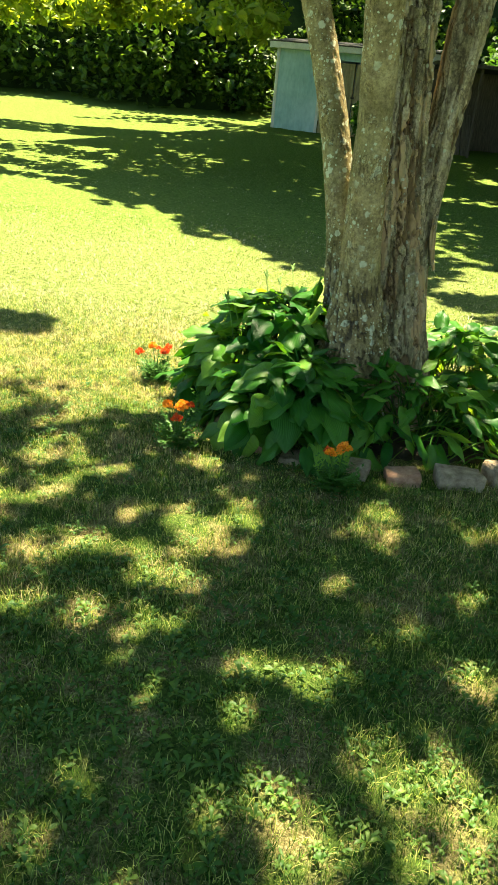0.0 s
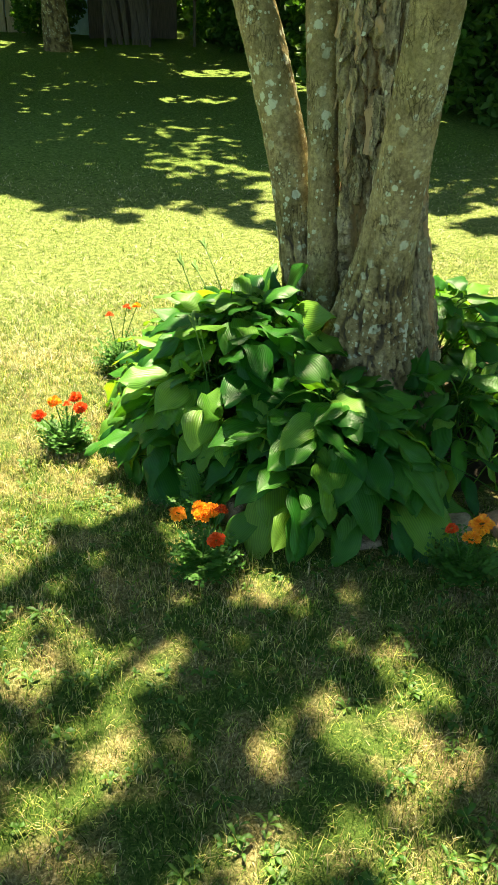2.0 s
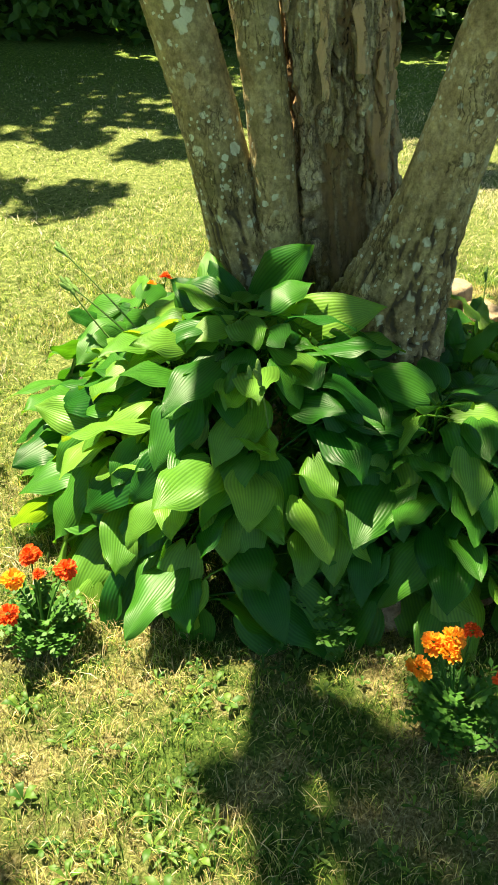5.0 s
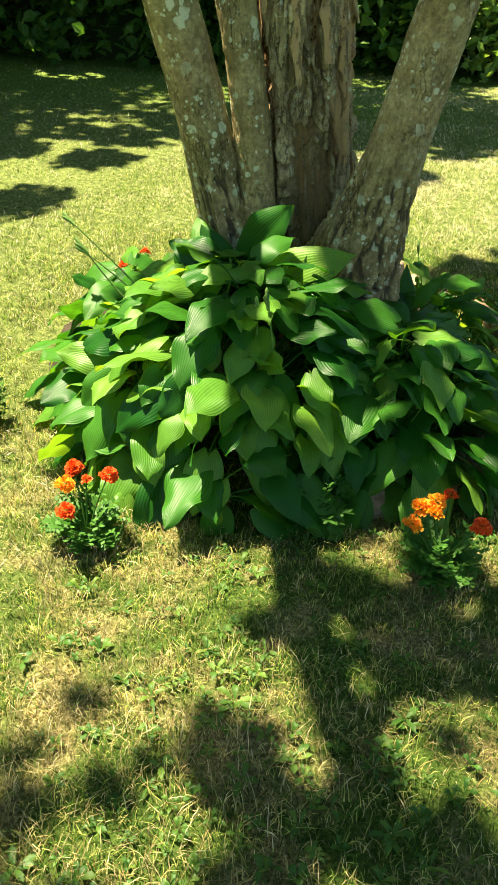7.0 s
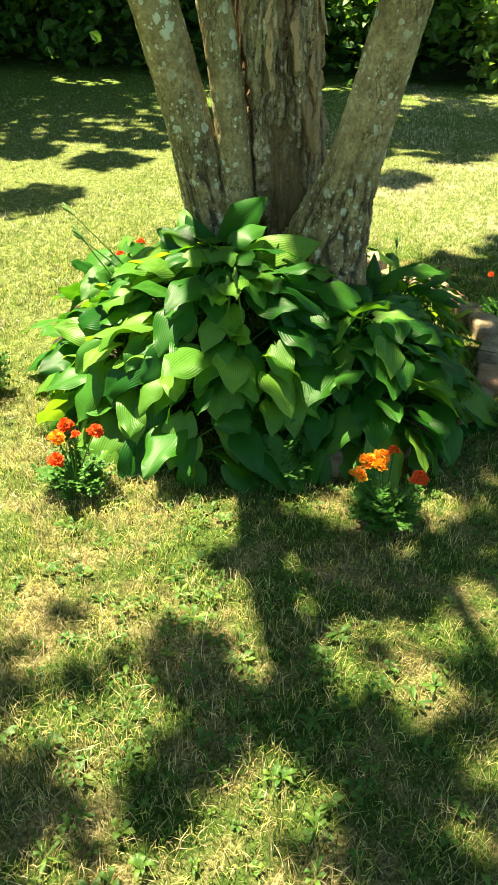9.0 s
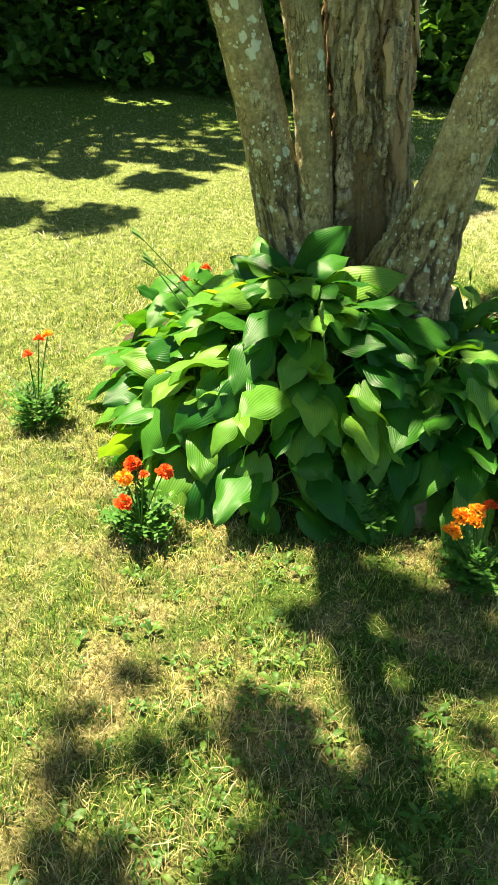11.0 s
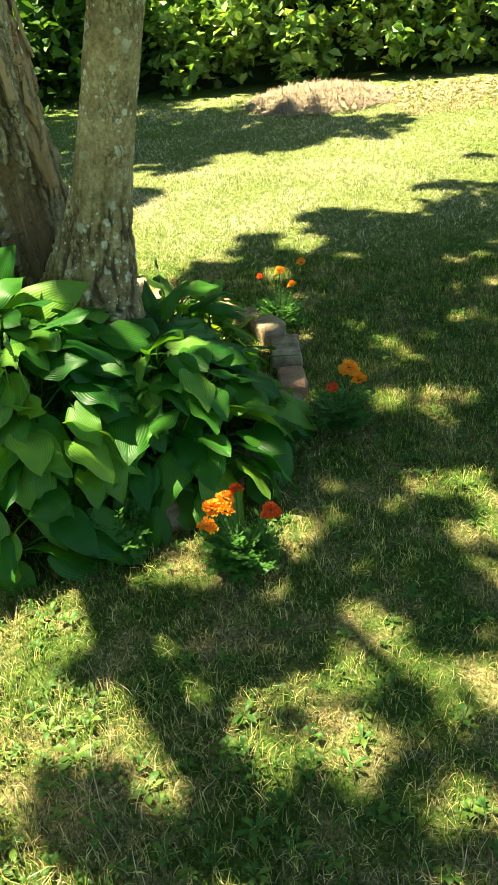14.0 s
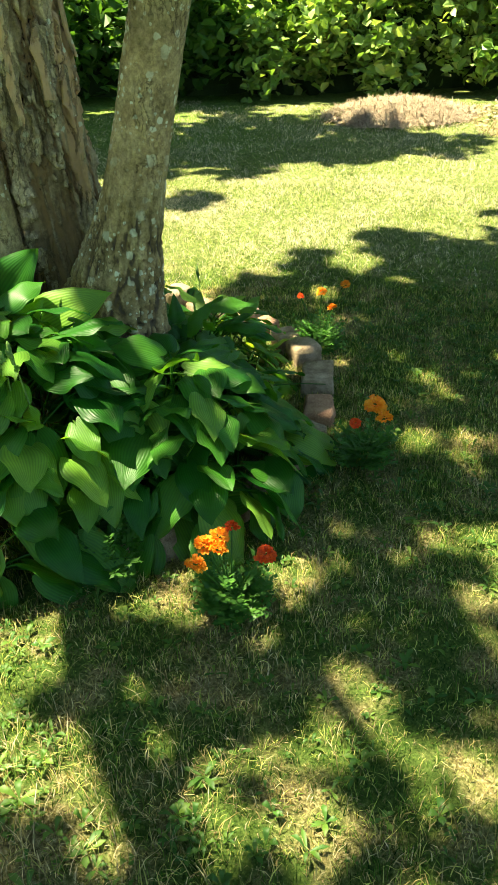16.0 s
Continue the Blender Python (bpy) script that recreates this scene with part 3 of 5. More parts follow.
FRONT = np.stack([_r.uniform(-0.05, 0.95, 15), _r.uniform(2.2, 2.7, 15), _r.uniform(0.015, 0.05, 15)], -1)
WEST_SIDE = np.array([(-0.05, 3.75, .16), (0.12, 3.5, .13), (0.1, 3.25, .11), (0.25, 3.9, .18), (0.5, 3.95, .16), (-0.1, 3.95, .2), (0.3, 3.6, .1), (0.2, 3.05, .08)])
GAPS = np.concatenate([np.array(GAPS_WEST + GAPS_NEAR + GAPS_EAST + GAPS_SOUTH + GAPS_EDGE + GAPS_MIDDLE + GAPS_START), SMALL, FEW, OVER_HOSTA, WEST_SIDE, FRONT])
BEFORE = np.stack([_r.uniform(-1.1, 0.0, 34), _r.uniform(2.0, 3.1, 34), _r.uniform(0.01, 0.05, 34)], -1)
FRONT_LEAVES = np.stack([_r.uniform(0.05, 0.55, 21), _r.uniform(2.55, 3.05, 21), _r.uniform(0.02, 0.06, 21)], -1)
GAPS[:, 2] *= np.where((GAPS[:, 0] > 0.1) & (GAPS[:, 0] < 2.2) & (GAPS[:, 1] > 1.6) & (GAPS[:, 1] < 2.6), 0.72, 1.0)
GAPS[:, 2] *= np.where((GAPS[:, 0] > -0.1) & (GAPS[:, 1] < 1.3), 0.8, 1.0)
GAPS = np.concatenate([GAPS, BEFORE, FRONT_LEAVES, np.stack([_r.uniform(0.1, 0.92, 60), _r.uniform(2.45, 3.35, 60), _r.uniform(0.005, 0.05, 60)], -1)])
GAPS[:, 2] *= np.where((GAPS[:, 0] > -0.4) & (GAPS[:, 0] < 0.65) & (GAPS[:, 1] > 2.2) & (GAPS[:, 1] < 2.75), 0.72, 1.0)
GAPS[:, 2] *= np.where((GAPS[:, 0] > -0.25) & (GAPS[:, 1] > 1.95), 0.95, 1.15)
GAPS[:, 2] += np.where((GAPS[:, 0] < -0.3) & (GAPS[:, 2] > 0.025), 0.02, 0.0)


def shade_keep(pos, r):
    """Leaves of the unseen crown are taken out so that sun falls on the gaps, and over the open lawn to the north."""
    gx, gy = pos[:, 0] - SUN_X * pos[:, 2], pos[:, 1] - SUN_Y * pos[:, 2]
    d = np.min(np.hypot(gx[:, None] - GAPS[:, 0], gy[:, None] - GAPS[:, 1]) - GAPS[:, 2], axis=1)
    edge = np.interp(gx, [-3, -1.5, -0.5, 1.5, 2.6, 3.25, 3.6, 3.95, 4.5, 6.0], [4.1, 3.85, 3.55, 3.6, 3.3, 3.0, 2.4, 1.65, 0.95, 0.3])
    ripple = 0.5 + 0.25 * (np.sin(5.3 * gx + 1.7 * np.sin(3.1 * gy)) + np.sin(6.7 * gy + 1.9 * np.sin(2.7 * gx)))
    islands = np.min([np.hypot((gx - a) / b, gy - c) / d for a, c, d, b in ((2.5, 6.5, 0.36, 1.4), (2.75, 5.85, 0.3, 1.5), (4.0, 6.0, 0.3, 1.3), (3.95, 6.75, 0.3, 1.3), (-1.3, 4.6, 0.3, 1.2), (4.5, 3.65, 0.25, 1.4))], axis=0)
    open_lawn = (islands > 0.3 + 0.8 * r.random(len(pos))) & (ripple < 0.78 - 0.9 * (edge - gy))
    inside = d < r.uniform(0.015, 0.07, len(pos))
    mottle = np.sin(23 * gx + 2.1 * np.sin(11 * gy)) * np.sin(21 * gy + 2.3 * np.sin(13 * gx))
    return (~inside | ((mottle < -0.6) & (r.random(len(pos)) < 0.12)) | (r.random(len(pos)) < 0.01)) & ~open_lawn


def build_maple():
    tree = new("maple_tree")
    tree.location = (0, 0, 0)
    tagged(tree, "old multi-stemmed maple with peeling grey bark and lichen", "tree")
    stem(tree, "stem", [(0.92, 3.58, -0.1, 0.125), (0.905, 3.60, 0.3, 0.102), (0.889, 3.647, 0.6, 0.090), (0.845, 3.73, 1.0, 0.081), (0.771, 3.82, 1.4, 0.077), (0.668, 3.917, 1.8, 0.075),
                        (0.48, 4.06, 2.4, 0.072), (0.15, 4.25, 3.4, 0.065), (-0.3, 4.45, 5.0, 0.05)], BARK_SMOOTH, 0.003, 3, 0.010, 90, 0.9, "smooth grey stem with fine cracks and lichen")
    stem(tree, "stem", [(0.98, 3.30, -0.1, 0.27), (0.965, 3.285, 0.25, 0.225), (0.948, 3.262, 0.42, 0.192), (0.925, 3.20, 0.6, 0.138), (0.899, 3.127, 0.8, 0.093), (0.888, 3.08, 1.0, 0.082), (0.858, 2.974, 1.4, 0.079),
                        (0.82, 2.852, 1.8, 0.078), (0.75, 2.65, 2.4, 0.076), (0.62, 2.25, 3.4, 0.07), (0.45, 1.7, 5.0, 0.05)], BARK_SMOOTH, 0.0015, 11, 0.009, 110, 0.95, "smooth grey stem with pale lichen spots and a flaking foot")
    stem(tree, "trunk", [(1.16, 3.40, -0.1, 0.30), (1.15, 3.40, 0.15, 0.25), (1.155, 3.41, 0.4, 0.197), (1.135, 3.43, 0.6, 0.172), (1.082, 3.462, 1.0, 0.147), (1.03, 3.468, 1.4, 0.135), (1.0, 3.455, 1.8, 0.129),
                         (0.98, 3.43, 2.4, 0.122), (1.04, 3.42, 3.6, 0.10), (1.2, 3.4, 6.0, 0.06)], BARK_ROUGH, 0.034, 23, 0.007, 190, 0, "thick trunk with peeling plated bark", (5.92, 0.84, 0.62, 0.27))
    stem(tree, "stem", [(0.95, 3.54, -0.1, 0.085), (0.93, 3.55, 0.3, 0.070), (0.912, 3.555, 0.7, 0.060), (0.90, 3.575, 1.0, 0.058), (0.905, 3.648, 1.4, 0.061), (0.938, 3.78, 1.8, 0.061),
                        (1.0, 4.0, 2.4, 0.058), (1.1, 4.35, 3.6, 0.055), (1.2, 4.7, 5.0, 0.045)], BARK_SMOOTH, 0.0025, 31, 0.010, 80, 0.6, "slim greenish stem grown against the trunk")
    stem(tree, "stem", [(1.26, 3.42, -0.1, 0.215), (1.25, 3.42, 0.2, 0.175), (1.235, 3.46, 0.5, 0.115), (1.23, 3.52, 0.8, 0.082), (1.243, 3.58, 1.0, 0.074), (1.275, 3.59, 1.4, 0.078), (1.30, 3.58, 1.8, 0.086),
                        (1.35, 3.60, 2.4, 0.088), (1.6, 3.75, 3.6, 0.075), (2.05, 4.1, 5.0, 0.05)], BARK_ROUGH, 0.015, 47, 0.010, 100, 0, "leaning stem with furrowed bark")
    r = random.Random(17)
    strips = [bark_strip(k, 0.09 + 0.05 * (k % 4), 0.028 + 0.012 * (k % 3), 0.007 + 0.006 * (k % 3)) for k in range(12)]
    for k in range(44):
        z = r.uniform(1.05, 2.2)
        a = r.uniform(0, 2 * math.pi) if k % 2 else r.gauss(3.3, 0.7)
        rad = float(np.interp(z, [0.4, 0.6, 1.0, 1.4, 1.8, 2.4], [0.20, 0.178, 0.147, 0.134, 0.126, 0.12])) + 0.008
        x, y = float(np.interp(z, [0.4, 1.0, 1.8, 2.4], [1.155, 1.082, 1.0, 0.98])), 3.46
        strip = new("bark_strip", strips[k % 12])
        strip.parent = tree
        strip.location = (x + rad * math.cos(a), y + rad * math.sin(a), z)
        strip.rotation_euler = (r.uniform(-0.12, 0.12), r.uniform(-0.06, 0.06), a)
    # torn bark and a dead twig on the sunny side
    for x, y, z, a, k in ((1.29, 3.47, 1.10, -0.9, 7), (1.303, 3.475, 1.07, -0.5, 11)):
        strip = new("bark_strip", strips[k])
        strip.parent = tree
        strip.location, strip.rotation_euler = (x, y, z), (0.1, -0.02, a)
    # crown, out of view: clumps of leaves high over the lawn
    r = rng(5)
    n = 420
    a, q = r.uniform(0, 2 * math.pi, n), np.sqrt(r.random(n))
    c = np.stack([1.1 + 4.9 * q * np.cos(a), 3.0 + 4.6 * q * np.sin(a), 4.2 + r.random(n) * (4.2 - 2.0 * q)], -1)
    # unseen leaf clumps added to cast islands of shade on the lawn behind
    shade_clumps = np.array([(a + SUN_X * z, b + SUN_Y * z, z) for a, b in ((2.5, 6.5), (2.75, 5.85), (4.0, 6.0), (3.95, 6.75), (-1.3, 4.6), (4.5, 3.65)) for z in (5.2, 5.6, 6.0, 6.4)])
    # more unseen clumps, added to thicken the shade near the bed and east
    dense = np.array([(a + SUN_X * z, b + SUN_Y * z, z) for a, b, z in zip(r.uniform(-1.1, 0.4, 32), r.uniform(1.5, 3.1, 32), r.uniform(4.8, 6.6, 32))])
    east = np.array([(a + SUN_X * z, b + SUN_Y * z, z) for a, b, z in zip(r.uniform(1.1, 3.3, 22), r.uniform(1.0, 2.6, 22), r.uniform(4.8, 6.4, 22))])
    c = np.concatenate([c, shade_clumps, shade_clumps, east, east, dense, dense, dense])
    n = len(c)
    leaf_cloud("crown", c, r.uniform(0.45, 0.95, n), 62000, 0.13, 6, CROWN, tree, 0.5, shade_keep, 0.6, "unseen leafy crown with gaps cut for the lawn's sunlight")
    for k, (x0, y0, z0) in enumerate([(-0.28, 4.44, 4.9), (0.45, 1.75, 4.9), (1.2, 3.4, 5.8), (1.2, 4.68, 4.9), (2.0, 4.1, 4.9)]):
        for b in range(3):
            e = r.uniform(0, 2 * math.pi)
            end = (x0 + 2.2 * math.cos(e), y0 + 2.0 * math.sin(e), z0 + r.uniform(0.8, 1.8))
            pts = spline([(x0, y0, z0 - 0.4), ((x0 * 2 + end[0]) / 3, (y0 * 2 + end[1]) / 3, z0 + 0.5), end], 14)
            v, f = tube(pts, np.linspace(0.05, 0.015, 14), 8)
            link("limb", np_mesh("limb", v, f, True), BARK_SMOOTH, tree)


build_maple()


# ---- hostas ----
def hosta_leaf(seed, length=0.2, width=0.12, curl=0.5, heart=1.0):
    """A heart-shaped leaf: stalk end at the origin, tip along +x, top side up, folded a little along its midrib."""
    r = random.Random(seed)
    nu, nv = 12, 8
    bm = bmesh.new()
    uvl = bm.loops.layers.uv.new("UVMap")
    grid, uvs = [], {}
    lean, fold, wave = r.uniform(-0.2, 0.2), r.uniform(0.12, 0.34), r.uniform(0.006, 0.013)
    for i in range(nu + 1):
        u = i / nu
        shape = (1 - u) ** 0.95 * u ** 0.46 / 0.428
        half = 0.5 * width * max(0.015, shape) if u > 0 else 0.2 * width
        row = []
        for j in range(nv + 1):
            w = j / nv * 2 - 1
            back = 0.13 * heart * length * max(0.0, 1 - u * 2.6) ** 1.5 * math.sin(min(1.0, abs(w) * 1.1) * math.pi * 0.62)
            x = length * u - back
            y = half * w + lean * length * u * u * 0.35
            rise = half * (fold * abs(w) - 0.34 * abs(w) ** 2.6)
            z = -curl * length * (u ** 2.2) * 0.5 + rise + wave * math.sin(u * 11 + (2.5 if w > 0 else 0) + seed) * abs(w) ** 2
            v = bm.verts.new((x, y, z))
            uvs[v] = (u, j / nv)
            row.append(v)
        grid.append(row)
    for i in range(nu):
        for j in range(nv):
            f = bm.faces.new((grid[i][j], grid[i + 1][j], grid[i + 1][j + 1], grid[i][j + 1]))
            f.smooth = True
            for lp in f.loops:
                lp[uvl].uv = uvs[lp.vert]
    # stalk: a channelled strip that drops away behind the blade
    prev = None
    for k in range(6):
        s = k / 5
        x, z = -0.20 * s, -0.05 * s - 0.22 * s * s
        ring = [bm.verts.new((x, 0.005 * math.cos(q) * (1 + 0.3 * s), z + 0.005 * math.sin(q))) for q in (0, 2.1, 4.2)]
        if prev:
            for q in range(3):
                f = bm.faces.new((prev[q], prev[(q + 1) % 3], ring[(q + 1) % 3], ring[q]))
                f.smooth = True
                for lp in f.loops:
                    lp[uvl].uv = (0.5, 0.5)
        prev = ring
    me = bpy.data.meshes.new("leaf")
    bm.to_mesh(me)
    bm.free()
    me.materials.append(HOSTA)
    return me


LEAVES = [hosta_leaf(k, 0.17 + 0.012 * (k % 4), 0.126 + 0.010 * (k % 3), 0.2 + 0.18 * (k % 5)) for k in range(12)]
NARROW = [hosta_leaf(40 + k, 0.205, 0.082 + 0.006 * (k % 2), 0.15 + 0.14 * k, 0.4) for k in range(5)]


def hosta(label, centre, radius, height, count, seed, kinds, squash=(1.0, 1.0), arc=None, rim=0.07, big=1.0):
    """A mound of leaves: steep in the middle, hanging outward at the rim."""
    plant = new("hosta")
    plant.location = (*centre, gz(*centre))
    tagged(plant, label, "hosta plant", "hostas round the tree")
    r = random.Random(seed)
    golden = math.pi * (3 - math.sqrt(5))
    for k in range(count):
        q = math.sqrt((k + 0.5) / count)
        a = k * golden + r.uniform(-0.25, 0.25)
        if arc and not (arc[0] < a % (2 * math.pi) < arc[1]):
            continue
        rho = radius * q * r.uniform(0.88, 1.0)
        x, y = rho * math.cos(a) * squash[0], rho * math.sin(a) * squash[1]
        if math.hypot(centre[0] + x - 1.03, centre[1] + y - 3.45) < 0.2:
            continue
        h = rim + (height - rim) * (1 - q ** 2.3) + r.uniform(-0.04, 0.03)
        out = math.atan2(math.sin(a) * squash[1], math.cos(a) * squash[0]) + r.gauss(0, 0.55)
        pitch = math.radians(-8 + 44 * q ** 1.6 + r.gauss(0, 19))
        s = big * r.uniform(0.6, 1.0) * (0.88 + 0.2 * q)
        leaf = new("leaf", r.choice(kinds))
        leaf.parent = plant
        leaf.matrix_basis = Matrix.LocRotScale((x, y, h), Euler((r.gauss(0, 0.34), pitch, out), "XYZ"), (s, s * r.uniform(0.9, 1.1), s))
    return plant


def flower_stalk(name, base, tip, bend, label, parent=None):
    pts = spline([base, ((base[0] + tip[0]) / 2 + bend[0], (base[1] + tip[1]) / 2 + bend[1], (base[2] + tip[2]) / 2), tip], 16)
    v, f = tube(pts, np.linspace(0.0034, 0.0022, 16), 7)
    ob = link(name, np_mesh(name, v, f, True), STALK, parent, label)
    return ob


MAIN = hosta("broad-leaved green hosta filling the bed before the trunk", (0.55, 3.48), 0.60, 0.60, 360, 1, LEAVES, (0.92, 1.05))
def upright_leaf(plant, base, tip, kinds, k):
    """One large leaf from its stalk to its tip, its upper side turned outward and up."""
    base, tip = Vector(base), Vector(tip)
    ax = (tip - base).normalized()
    nor = Vector((-0.75, -0.25, 0.6))
    nor = (nor - ax * nor.dot(ax)).normalized()
    leaf = new("leaf", kinds[k % len(kinds)])
    leaf.parent = plant
    size = (tip - base).length / 0.18
    rot = Matrix((ax, nor.cross(ax), nor)).transposed().to_4x4()
    leaf.matrix_basis = Matrix.Translation(base - plant.location) @ rot @ Matrix.Diagonal((size, max(size, 0.75), size, 1.0))


# large leaves that stand against the stems
for k, (base, tip) in enumerate((((0.740, 3.530, 0.587), (0.710, 3.371, 0.765)), ((0.720, 3.433, 0.517), (0.680, 3.241, 0.642)), ((0.700, 3.581, 0.508), (0.720, 3.664, 0.667)), ((0.700, 3.648, 0.577), (0.740, 3.705, 0.699)), ((0.720, 3.370, 0.453), (0.680, 3.176, 0.549)), ((0.620, 3.705, 0.561), (0.660, 3.672, 0.647)), ((0.660, 3.479, 0.474), (0.640, 3.374, 0.612)))):
    upright_leaf(MAIN, base, tip, LEAVES, 3 * k)
hosta("broad-leaved green hosta beside the stone edging", (0.64, 2.98), 0.43, 0.44, 185, 2, LEAVES, (1.0, 0.95))
SLENDER = hosta("slender bluish hosta in the shade beside the stones", (1.22, 3.0), 0.46, 0.38, 125, 3, NARROW, (1.15, 0.68))
for k, (base, tip) in enumerate((((1.060, 3.047, 0.334), (1.080, 3.059, 0.485)), ((1.040, 3.057, 0.349), (1.060, 3.145, 0.476)), ((1.080, 3.031, 0.358), (1.100, 2.947, 0.454)))):
    upright_leaf(SLENDER, base, tip, NARROW, k)
hosta("green hosta behind the trunk in sun", (1.60, 3.68), 0.50, 0.46, 170, 4, LEAVES, (1, 1))
hosta("small young hosta at the bed's edge", (1.52, 3.12), 0.2, 0.22, 18, 5, NARROW, (1, 1), None, 0.05, 0.8)
hosta("green hosta behind the stems in sun", (0.80, 3.98), 0.36, 0.46, 70, 6, LEAVES, (1.1, 0.8))


# ---- bed and its edging ----
BED = (1.21, 3.69)          # centre of the ring of stones, 1.13 m in radius
SOIL_AT, SOIL_R = (1.26, 3.66), 1.03


def build_bed():
    bm = bmesh.new()
    r = random.Random(8)
    rings = []
    for k in range(9):
        rho = SOIL_R * k / 8
        row = []
        for j in range(48):
            a = 2 * math.pi * j / 48
            x, y = SOIL_AT[0] + rho * math.cos(a), SOIL_AT[1] + rho * math.sin(a)
            z = gz(x, y) - 0.02 + 0.06 * (1 - (k / 8) ** 2) + r.uniform(-0.008, 0.008)
            row.append(bm.verts.new((x, y, z)))
        rings.append(row)
    for k in range(8):
        for j in range(48):
            f = bm.faces.new((rings[k][j], rings[k + 1][j], rings[k + 1][(j + 1) % 48], rings[k][(j + 1) % 48]))
            f.smooth = True
    me = bpy.data.meshes.new("bed_soil")
    bm.to_mesh(me)
    bm.free()
    tagged(link("flower_bed", me, BED_SOIL), "dark soil of the round bed under the maple", "flower bed", "", "structure")


build_bed()


def stone_mesh(seed, lx, ly, lz):
    bm = bmesh.new()
    bmesh.ops.create_cube(bm, size=1.0)
    bmesh.ops.scale(bm, vec=(lx, ly, lz), verts=bm.verts)
    bmesh.ops.bevel(bm, geom=bm.edges[:], offset=min(lx, ly, lz) * 0.16, segments=2, affect="EDGES", profile=0.6)
    bmesh.ops.subdivide_edges(bm, edges=[e for e in bm.edges if e.calc_length() > 0.06], cuts=2, use_grid_fill=True)
    for v in bm.verts:
        n = noise.noise_vector(v.co * 9 + Vector((seed * 3.1, 0, 0)))
        v.co += n * 0.014 + noise.noise_vector(v.co * 31 + Vector((0, seed, 0))) * 0.007
        v.co.z += lz / 2
    for f in bm.faces:
        f.smooth = True
    me = bpy.data.meshes.new("edging_stone")
    bm.to_mesh(me)
    bm.free()
    return me


def build_edging():
    r = random.Random(12)
    a, k = math.radians(212), 0
    while a < math.radians(352):
        length = r.uniform(0.13, 0.24)
        step = length / 1.13
        mid = a + step / 2
        x, y = BED[0] + 1.13 * math.cos(mid), BED[1] + 1.13 * math.sin(mid)
        me = stone_mesh(k, length - 0.022, r.uniform(0.09, 0.14), r.uniform(0.065, 0.12))
        red = k % 4 == 1
        me.materials.append(BRICK_RED if red else STONE_GREY)
        ob = new("edging_stone", me)
        ob.location = (x, y, gz(x, y) - r.uniform(0.03, 0.05) * (0.3 if mid > 4.8 else 1))
        ob.rotation_euler = (r.uniform(-0.07, 0.07), r.uniform(-0.06, 0.06), mid + math.pi / 2 + r.uniform(-0.22, 0.22))
        tagged(ob, "worn reddish brick of the bed's edging" if red else "weathered grey stone of the bed's edging", "edging stone", "stones round the bed")
        a += step + r.uniform(0.012, 0.05)
        k += 1


build_edging()


# ---- marigolds ----
def petal_mat(name, inner, outer):
    m, nt, p, col, tr = leafy(name, [(0.0, inner), (1.0, outer)], (1.0, 0.8, 0.5), 0.25, 0.55, "island", 0.3)
    return m


ORANGE = petal_mat("petal_orange", (0.85, 0.24, 0.010), (1.0, 0.56, 0.03))
RED_ORANGE = petal_mat("petal_red_orange", (0.60, 0.045, 0.008), (0.90, 0.16, 0.012))


def bloom_mesh(seed, size):
    """A ruffled double flower: rings of broad notched petals."""
    r = random.Random(seed)
    bm = bmesh.new()
    for ring in range(5):
        count = (13, 11, 9, 7, 4)[ring]
        rad = size * (0.5, 0.42, 0.32, 0.2, 0.1)[ring]
        lift = size * (0.0, 0.13, 0.25, 0.34, 0.40)[ring]
        for k in range(count):
            a = 2 * math.pi * (k + r.uniform(-0.2, 0.2)) / count + ring
            w = 1.25 * math.pi * rad / count + size * 0.03
            d, s = Vector((math.cos(a), math.sin(a), 0)), Vector((-math.sin(a), math.cos(a), 0))
            z = lift + r.uniform(-0.10, 0.10) * size
            rad = size * (0.5, 0.42, 0.32, 0.2, 0.1)[ring] * r.uniform(0.82, 1.12)
            up = Vector((0, 0, 1))
            inner = d * rad * 0.35 + up * lift * 0.7
            pts = [inner - s * w * 0.3, inner + s * w * 0.3, d * rad * 0.85 + s * w + up * (z + size * 0.05), d * rad * 1.0 + s * w * 0.5 + up * (z - size * 0.03),
                   d * rad * 0.93 + up * (z + size * 0.04), d * rad * 1.0 - s * w * 0.5 + up * (z - size * 0.03), d * rad * 0.85 - s * w + up * (z + size * 0.05)]
            vs = [bm.verts.new(q) for q in pts]
            bm.faces.new((vs[0], vs[1], vs[2], vs[3], vs[4]))
            bm.faces.new((vs[0], vs[4], vs[5], vs[6]))
    me = bpy.data.meshes.new("flower_head")
    bm.to_mesh(me)
    bm.free()
    return me


